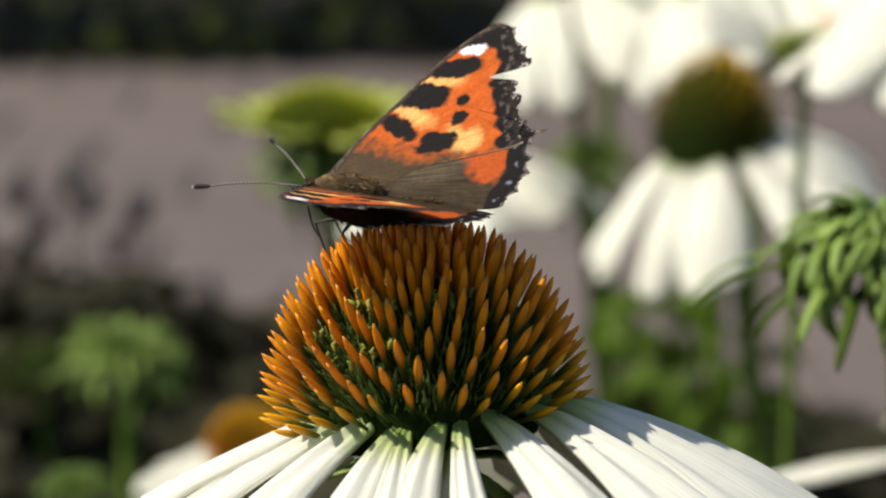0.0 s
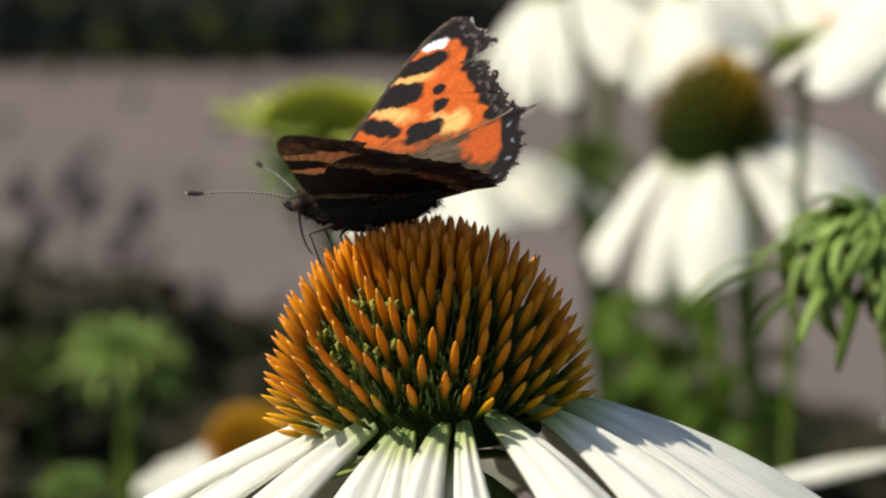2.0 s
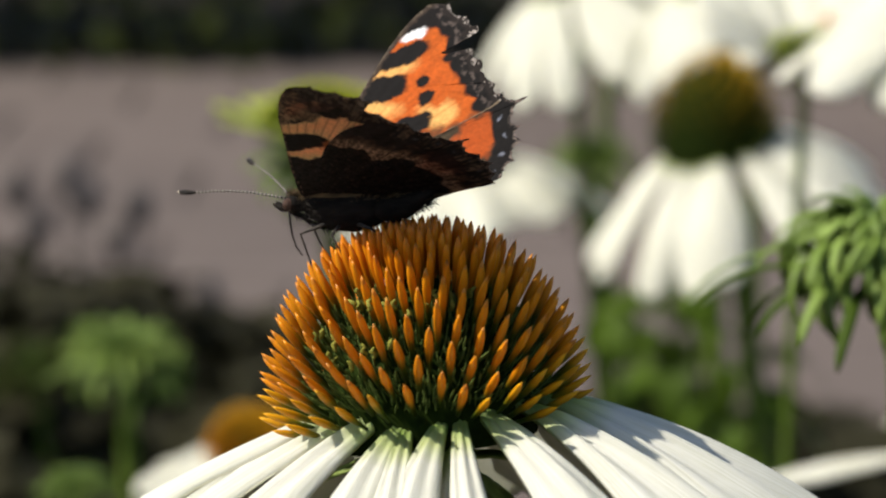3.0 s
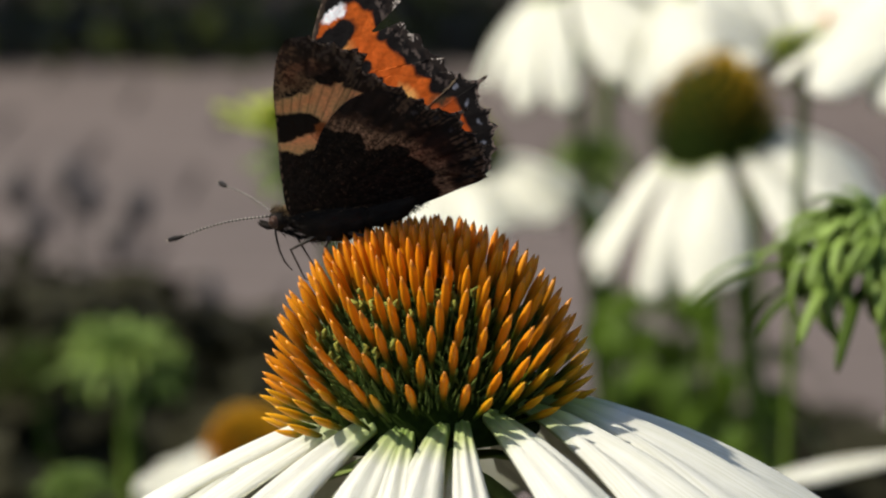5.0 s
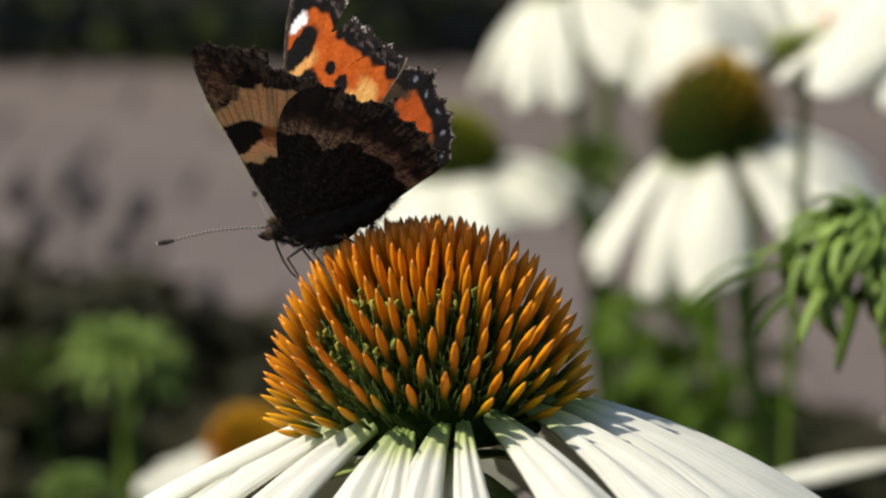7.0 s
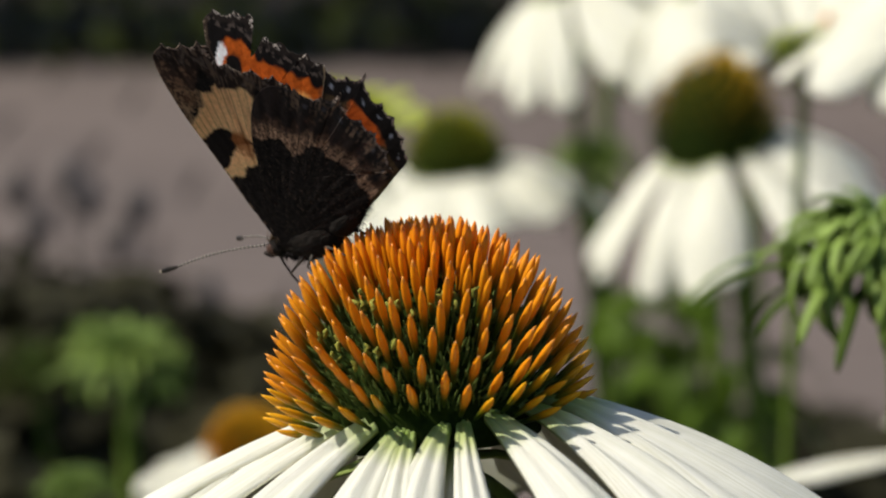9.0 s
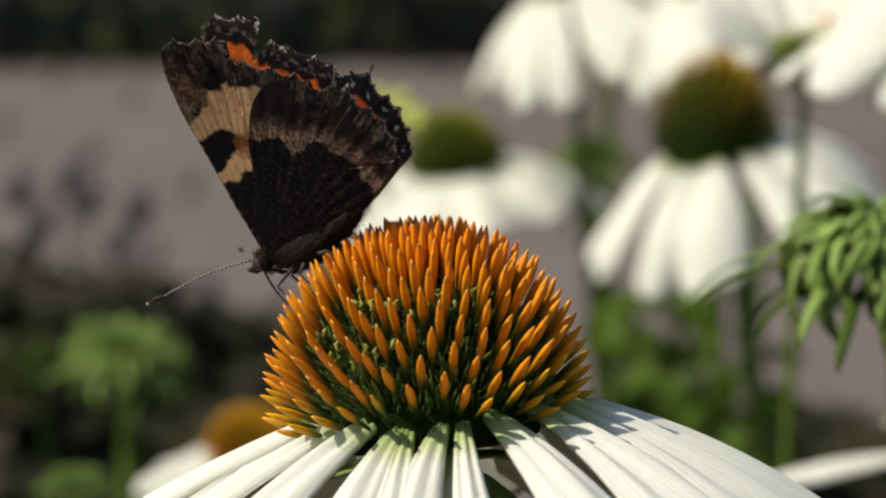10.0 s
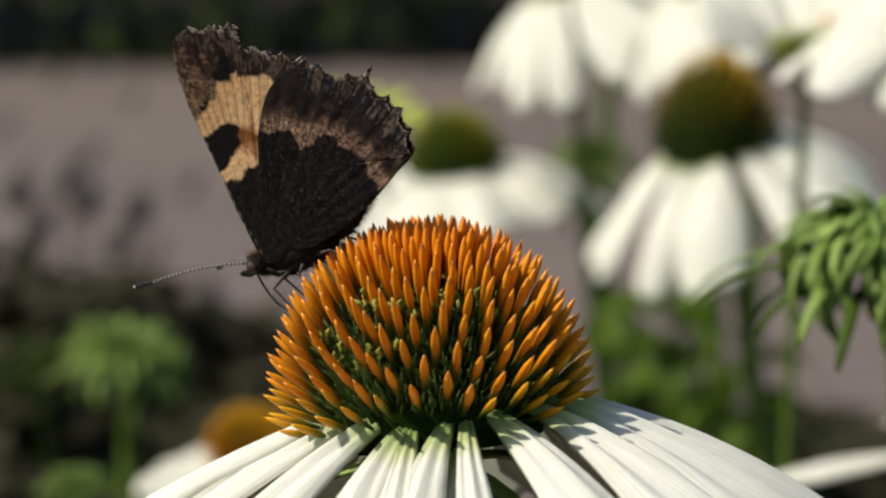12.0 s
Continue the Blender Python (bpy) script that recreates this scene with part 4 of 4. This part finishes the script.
def wing(name, ctrl, margin, teeth, hub, side, colours, root, label, lift, seed):
    """A wing in two skins, upper and lower, with the scale colours on its points; side: 1 left, -1 right."""
    edge_pts, tags = outline(ctrl, margin, teeth, 0.56, 320, seed, range(10, 16) if ctrl is TORN else ())
    N, R = len(edge_pts), 92
    B = np.array(edge_pts)
    r = np.linspace(0, 1, R + 1)[1:] ** 0.85
    g = hub + (B[None] - np.array(hub)[None, None]) * r[:, None, None]
    u, v = np.append(g[..., 0].ravel(), hub[0]), np.append(g[..., 1].ravel(), hub[1])
    whole = outline(FORE, (8, 16), 8, 0.56, 320, seed) if ctrl is TORN else (edge_pts, tags)
    rim = [p for p, t in zip(*whole) if t][::3]
    edge = polyline_distance(u, v, rim)
    ang = np.arctan2(v + 1.0, 7.0 - u)
    rays = (ang * 9.5) % 1.0
    ripple = 0.02 * np.cos(rays * 2 * np.pi) * np.clip(np.hypot(u - 6, v) / 14, 0, 1) - 0.0012 * (v - 10) ** 2 + 0.03 * (speckle(u, v, 3.0, 1) - 0.5)
    # the rear edge of a forewing lies down on the hindwing
    tuck = 0.085 * soft(polyline_distance(u, v, FORE[16:21]) - 0.8, 1.4) if lift == 0 else 0.0
    verts, faces, cols = [], [], []
    for skin, thick in ((1, 0.022), (0, -0.022)):
        taper = np.append(np.tile(np.clip((1 - r) * 12, 0.15, 1)[:, None], (1, N)).ravel(), 1)
        z = (ripple + thick * taper + lift - tuck)
        verts.append(np.stack([u, side * v, z], 1) * 0.001)
        c = np.clip(colours(u, v, edge, rays, bool(skin)), 0.003, 0.95)
        cols.append(np.concatenate([c, np.ones((len(c), 1))], 1))
    total = len(u)
    for skin in (0, 1):
        k = skin * total
        flip = (skin == 0) == (side > 0)
        for i in range(R - 1):
            for j in range(N):
                a, b = k + i * N + j, k + i * N + (j + 1) % N
                q = (a, b, b + N, a + N)
                faces.append(q if flip else q[::-1])
        for j in range(N):
            q = (k + total - 1, k + (j + 1) % N, k + j)
            faces.append(q if flip else q[::-1])
    last = (R - 1) * N
    for j in range(N):
        a, b = last + j, last + (j + 1) % N
        q = (a, b, b + total, a + total)
        faces.append(q if side > 0 else q[::-1])
    me = mesh_of(name, np.concatenate(verts), faces)
    lay_ = me.color_attributes.new("scales", "FLOAT_COLOR", "POINT")
    lay_.data.foreach_set("color", np.concatenate(cols).astype(np.float32).ravel())
    return part(name, me, M_WING, root, label)


FORE = [(8.0, -1.6), (7.4, 4.2), (6.1, 9.0), (4.9, 13.2), (3.6, 17.8), (1.7, 22.2), (0.2, 24.3), (-0.6, 24.9), (-2.8, 24.8), (-5.2, 23.2), (-7.5, 22.0), (-7.9, 21.2), (-7.1, 19.8), (-8.2, 17.9), (-10.4, 15.4), (-12.2, 13.2), (-13.4, 11.4), (-11.2, 9.6), (-7.6, 7.3), (-3.0, 4.2), (2.4, -1.2)]
TORN = FORE[:10] + [(-7.4, 21.9), (-7.9, 21.0), (-6.9, 20.1), (-4.3, 18.4), (-4.3, 17.8), (-7.5, 18.5)] + FORE[13:]
HIND = [(5.0, 1.6), (3.6, 5.6), (1.5, 8.3), (-0.2, 10.6), (-2.6, 12.9), (-5.4, 14.6), (-8.8, 15.0), (-11.6, 13.0), (-14.2, 10.6), (-17.2, 9.9), (-16.0, 8.0), (-16.9, 6.2), (-17.4, 4.2), (-16.9, 1.8), (-15.8, -0.5), (-12.2, -1.5), (-7.0, -2.8), (-1.5, -3.4), (3.4, -2.6)]


def butterfly():
    root = new("butterfly")
    tagged(root, "small orange and black butterfly feeding on the orange cone", "butterfly")
    mm = 0.001

    def bodied(name, path, radii, mat, label="", parent=root, sides=14, narrow=1.0):
        V, Fc = tube([tuple(c * mm for c in p) for p in path], [r * mm for r in radii], sides)
        return part(name, ([(v[0], v[1] * narrow, v[2]) for v in V], Fc), mat, parent, label)

    bodied("thorax", [(9.2, 0, -1.4), (8.0, 0, -1.8), (5.5, 0, -2.7), (2.5, 0, -3.0), (0.0, 0, -2.9), (-1.6, 0, -2.4)], [0.8, 1.55, 2.4, 2.5, 2.0, 1.2], M_BODY, "dark hairy thorax", narrow=0.66)
    bodied("abdomen", [(-0.6, 0, -2.9), (-2.0, 0, -3.0), (-4.4, 0, -2.6), (-6.4, 0, -1.7), (-7.6, 0, -1.1), (-8.2, 0, -0.8)], [1.2, 1.6, 1.4, 1.0, 0.6, 0.2], M_BODY)
    head = part("head", moved(ball(1.25 * mm, 1.3 * mm, 1.2 * mm, 10, 14, 0.1), Matrix.Translation((10.1 * mm, 0, -1.6 * mm))), M_BODY, root)
    rnd = random.Random(12)
    hairs = []
    back = []
    for k in range(3600):
        x, a = rnd.uniform(-7.5, 10.9), rnd.uniform(0, 6.283)
        r = 1.8 - (0.021 if x > 4 else 0.030 if x > -2 else 0.022) * (x - 4) ** 2 if x > -2 else 1.35 - 0.16 * (-2 - x)
        mid = -2.7 + 0.33 * max(0.0, x - 7) + 0.28 * max(0.0, -3 - x)
        p = Vector((x, math.cos(a) * max(0.25, r) * 0.68, mid + math.sin(a) * (max(0.2, r) + 0.3)))
        d = Vector((-0.9, math.cos(a) * 0.4, math.sin(a) * 0.7)) + Vector((rnd.gauss(0, 0.3), rnd.gauss(0, 0.3), rnd.gauss(0, 0.3)))
        q = p + d * rnd.uniform(0.4, 1.0)
        (back if math.sin(a) > 0.55 else hairs).append(tube([p * mm, (p + q) * 0.5 * mm, q * mm], [0.05 * mm, 0.035 * mm, 0.01 * mm], 3))
    mound = part("back_fur", moved(ball(4.8 * mm, 1.05 * mm, 1.8 * mm, 12, 16, 0.12), Matrix.Translation((4.4 * mm, 0, -0.4 * mm))), M_FUR, root, "brown furry back")
    tufts = []
    for k in range(620):
        a, c = rnd.uniform(0.05, 3.09), rnd.uniform(-0.95, 0.95)
        w = math.sqrt(1 - c * c)
        p = Vector((4.4 + 4.5 * c, 1.05 * w * math.cos(a), -0.4 + 1.8 * w * math.sin(a)))
        d = Vector((-1.0, math.cos(a) * 0.3, math.sin(a) * 0.25)) + Vector((rnd.gauss(0, 0.2), rnd.gauss(0, 0.2), rnd.gauss(0, 0.15)))
        q = p + d * rnd.uniform(0.4, 1.2)
        tufts.append(tube([p * mm, (p + q) * 0.5 * mm, q * mm], [0.05 * mm, 0.035 * mm, 0.01 * mm], 3))
    part("tuft", join(tufts), M_FUR, mound)["kind"] = "stuff"
    part("belly_hair", join(hairs), M_BODY, root, "black hair")["kind"] = "stuff"
    part("back_hair", join(back), M_FUR, root, "warm brown fur")["kind"] = "stuff"
    for s in (1, -1):
        part("eye", moved(ball(0.72 * mm, 0.5 * mm, 0.78 * mm, 10, 14), Matrix.Translation((10.4 * mm, s * 0.95 * mm, -1.5 * mm))), M_EYE, head)
        bodied("palp", [(10.8, s * 0.3, -2.2), (11.6, s * 0.35, -2.1), (12.4, s * 0.35, -1.6), (12.7, s * 0.35, -1.3)], [0.3, 0.36, 0.25, 0.05], M_BODY, parent=head, sides=8)
    probe = bodied("proboscis", [(0, 0, 0), (0.25, 0, -1.5), (0.3, 0, -3.0), (0.1, 0, -4.4), (-0.5, 0, -5.6)], [0.16, 0.14, 0.12, 0.11, 0.07], M_LEG, "thin dark feeding tube", sides=6)
    probe.location = (10.9 * mm, 0, -2.4 * mm)
    legs = (((5.6, 1.0, -3.9), (9.2, 1.6, -4.9), (8.4, 1.9, -8.6)), ((4.2, 1.2, -4.3), (4.6, 2.6, -5.0), (3.6, 3.0, -7.2)), ((2.0, 1.0, -4.2), (-0.6, 2.4, -4.6), (-2.2, 2.2, -6.6)))
    for s in (1, -1):
        for hip, knee, foot in legs:
            f = lambda p: (p[0], p[1] * s, p[2])
            shin = tuple((a + b) / 2 for a, b in zip(knee, foot))
            bodied("leg", [f(hip), f(tuple((a + b) / 2 for a, b in zip(hip, knee))), f(knee), f(shin), f(foot), f((foot[0] - 0.9, foot[1], foot[2] - 0.5))], [0.28, 0.22, 0.16, 0.12, 0.09, 0.05], M_LEG, sides=6)
    feelers = []
    for s in (1, -1):
        pts = [(t * 12.4, 0, 0.5 * math.sin(t * 3.1)) for t in np.linspace(0, 1, 12)]
        ant = bodied("antenna", pts, [0.16] + [0.115] * 11, M_SHAFT, "long black and white ringed feeler", sides=6)
        ant.location = (10.8 * mm, s * 0.5 * mm, -0.8 * mm)
        bodied("club", [(12.0, 0, 0.05), (12.6, 0, 0.02), (13.4, 0, 0), (14.1, 0, -0.03), (14.35, 0, -0.04)], [0.12, 0.24, 0.34, 0.28, 0.16], M_CLUB, parent=ant, sides=8)
        bodied("tip", [(14.32, 0, -0.04), (14.5, 0, -0.05), (14.6, 0, -0.05)], [0.18, 0.14, 0.04], M_PALE, "pale tip", parent=ant, sides=6)
        feelers.append(ant)
    wings = [
        wing("forewing", FORE, (8, 16), 8, (3.0, 5.0), 1, forewing_colours, root, "orange and black forewing with brown underside", 0.0, 1),
        wing("forewing", TORN, (8, 19), 9, (3.0, 13.0), -1, forewing_colours, root, "orange forewing with black spots and a torn tip", 0.0, 2),
        wing("hindwing", HIND, (7, 14), 7, (-3.0, 4.0), 1, hindwing_colours, root, "dark brown mottled hindwing with a toothed edge", -0.10, 3),
        wing("hindwing", HIND, (7, 14), 7, (-3.0, 4.0), -1, hindwing_colours, root, "orange and brown hindwing with blue edge spots", -0.10, 4)]
    return root, wings, feelers, probe


insect, wings, feelers, probe = butterfly()


def motions():
    # the flower sways a little on its stem
    walk(flower, [
        (0, pose(HEAD.x, 0, 0, 0, -0.019, 0)),
        (0.5, pose(HEAD.x, 0, 0, 0, 0.027, 0)),
        (1, pose(HEAD.x, 0, 0, 0, -0.006, 0)),
        (1.5, pose(HEAD.x, 0, 0, 0, -0.027, 0)),
        (2, pose(HEAD.x, 0, 0, 0, 0.012, 0)),
        (2.5, pose(HEAD.x, 0, 0, 0, 0.004, 0)),
        (3, pose(HEAD.x, 0, 0, 0, -0.019, 0)),
        (5, pose(HEAD.x, 0, 0, 0, 0.002, 0)),
        (5.5, pose(HEAD.x, 0, 0, 0, 0.017, 0)),
        (6, pose(HEAD.x, 0, 0, 0, -0.006, 0)),
        (6.5, pose(HEAD.x, 0, 0, 0, -0.027, 0)),
        (7, pose(HEAD.x, 0, 0, 0, 0.009, 0)),
        (9, pose(HEAD.x, 0, 0, 0, 0.012, 0)),
        (9.5, pose(HEAD.x, 0, 0, 0, 0.002, 0)),
        (10, pose(HEAD.x, 0, 0, 0, 0.004, 0)),
        (10.5, pose(HEAD.x, 0, 0, 0, 0.009, 0)),
        (11, pose(HEAD.x, 0, 0, 0, -0.011, 0)),
        (11.5, pose(HEAD.x, 0, 0, 0, 0.002, 0)),
        (12, pose(HEAD.x, 0, 0, 0, 0.033, 0)),
    ])
    # the butterfly creeps forward over the cone and tips its head down
    walk(insect, [
        (0, pose(-0.00728, 0, 0.75695, -19.6, -1.2, 146.2)),
        (0.5, pose(-0.00614, 0, 0.75750, -18.0, -2.5, 148.9)),
        (1, pose(-0.00644, 0, 0.75706, -15.7, -2.5, 149.2)),
        (1.5, pose(-0.00781, 0, 0.75734, -13.8, 3.1, 152.1)),
        (2, pose(-0.00763, 0, 0.75736, -9.7, 7.5, 153.1)),
        (2.5, pose(-0.00823, 0, 0.75727, -7.3, 9.4, 157.5)),
        (3, pose(-0.00844, 0, 0.75750, -7.2, 7.8, 156.0)),
        (3.2, pose(-0.00894, 0, 0.75646, -10.0, 8.1, 156.7)),
        (5, pose(-0.00993, 0, 0.75660, -10.6, 12.7, 163.8)),
        (5.5, pose(-0.00962, 0, 0.75645, -10.0, 12.7, 154.4)),
        (6, pose(-0.01062, 0, 0.75631, -11.6, 12.8, 151.8)),
        (6.1, pose(-0.01083, 0, 0.75661, -12.5, 11.3, 150.9)),
        (6.2, pose(-0.01063, 0, 0.75691, -12.1, 11.0, 154.0)),
        (6.3, pose(-0.01104, 0, 0.75696, -10.8, 11.5, 149.3)),
        (6.4, pose(-0.01127, 0, 0.75653, -14.4, 12.4, 149.9)),
        (6.5, pose(-0.01147, 0, 0.75685, -14.5, 14.0, 148.1)),
        (6.6, pose(-0.01160, 0, 0.75654, -11.9, 17.2, 147.8)),
        (6.8, pose(-0.01165, 0, 0.75610, -11.3, 18.8, 147.8)),
        (7, pose(-0.01227, 0, 0.75625, -13.6, 21.1, 146.8)),
        (7.2, pose(-0.01240, 0, 0.75621, -12.3, 20.5, 142.5)),
        (8.8, pose(-0.01432, 0, 0.75500, -25.1, 29.0, 128.9)),
        (9, pose(-0.01434, 0, 0.75485, -23.4, 27.1, 131.4)),
        (9.5, pose(-0.01530, 0, 0.75426, -16.6, 31.7, 141.4)),
        (10.1, pose(-0.01500, 0, 0.75427, -13.3, 32.6, 144.6)),
        (10.2, pose(-0.01528, 0, 0.75450, -10.4, 28.7, 147.3)),
        (10.3, pose(-0.01499, 0, 0.75433, -9.3, 27.2, 144.0)),
        (10.4, pose(-0.01529, 0, 0.75435, -7.7, 28.3, 145.5)),
        (10.5, pose(-0.01524, 0, 0.75471, -14.0, 30.6, 145.7)),
        (11, pose(-0.01559, 0, 0.75503, -18.7, 30.1, 148.0)),
        (11.5, pose(-0.01548, 0, 0.75466, -15.4, 30.3, 152.6)),
        (12, pose(-0.01510, 0, 0.75426, -12.0, 33.5, 152.4)),
    ])
    # seconds, lift of the wings above level, forward swing of the forewings, in degrees
    beats = [(0, 29, -11), (0.5, 27, -8), (1, 25, -7), (1.5, 35, -6), (2, 33, -6), (2.5, 38, -6), (3, 43, -5), (3.2, 49, -3), (5, 65, -3), (5.5, 76, -3), (6, 78, -3), (6.1, 65, -2), (6.2, 57, 0), (6.3, 64, -2), (6.4, 73, -3), (6.5, 74, -3), (6.6, 65, 4), (6.8, 55, 2), (7, 67, 2), (7.2, 73, 4), (8.8, 86, 11), (9, 84, 6), (9.5, 82, 3), (10.1, 82, 3), (10.2, 69, 5), (10.3, 50, 6), (10.4, 67, 10), (10.5, 96, 10), (11, 95, 5), (11.5, 95, 5), (12, 95, 6)]
    swing_at = Vector((0.004, 0.0005, 0))
    for k, side in ((0, 1), (1, -1)):
        about = Vector((swing_at.x, side * swing_at.y, 0))
        fore, hind = [], []
        for t, lift, swing in beats:
            if side < 0:
                lift = min(lift, 182 - lift) + {2: 2.5, 5: 7, 10.1: 3}.get(t, 0)
            else:
                swing += {8.8: 2, 9: 2.5}.get(t, 0)
            gap = 0.0012 if side > 0 else 0.0012 - 0.0016 * min(1, max(0, lift - 86))
            hinge = pose(0, side * gap, 0, side * lift, 0, 0)
            # the near hindwing hangs a little while the wings lie open
            sag = {0: 8, 0.5: 8, 1: 8, 1.5: 6}.get(t, 0) if side > 0 else 0
            hind.append((t, hinge @ pose(0, 0, 0, -side * sag, 0, 0)))
            fore.append((t, hinge @ Matrix.Translation(about) @ pose(0, 0, 0, 0, 0, -side * swing) @ Matrix.Translation(-about)))
        walk(wings[k], fore)
        walk(wings[k + 2], hind)
    # feelers: seconds, turn outwards, lift
    near = [(0, 13, -1), (0.5, 11, -1), (1, 12, -2), (1.5, 5, 2), (2, 2, 6), (2.5, -1, 1), (3, -2, 6), (3.2, -4, 0), (5, -7, -5), (5.5, 5, 6), (6, 6, 8), (6.5, 10, 9), (7, 12, 12), (7.2, 22, 13), (9, 26, 18), (9.5, 16, 20), (10, 21, 11), (10.2, 14, 11), (10.5, 18, 18), (11, 11, 25), (11.5, 6, 26), (12, 11, 21)]
    far = [(0, -36, 0), (0.5, -39, 2), (1, -38, 2), (1.5, -43, 4), (2, -41, 6), (2.5, -44, 4), (3, -44, 9), (3.2, -41, 2), (5, -46, 7), (5.5, -50, 13), (6, -48, 10), (6.5, -51, 6), (7, -50, 9), (7.2, -45, 8), (9, -24, 7), (9.5, -48, 7), (10, -44, 7), (10.2, -46, 8), (10.5, -42, 7), (11, -43, 5), (11.5, -44, 6), (12, -41, 3)]
    for ob, rows in zip(feelers, (near, far)):
        walk(ob, [(t, pose(*ob.location, 0, -up, out)) for t, out, up in rows])


motions()
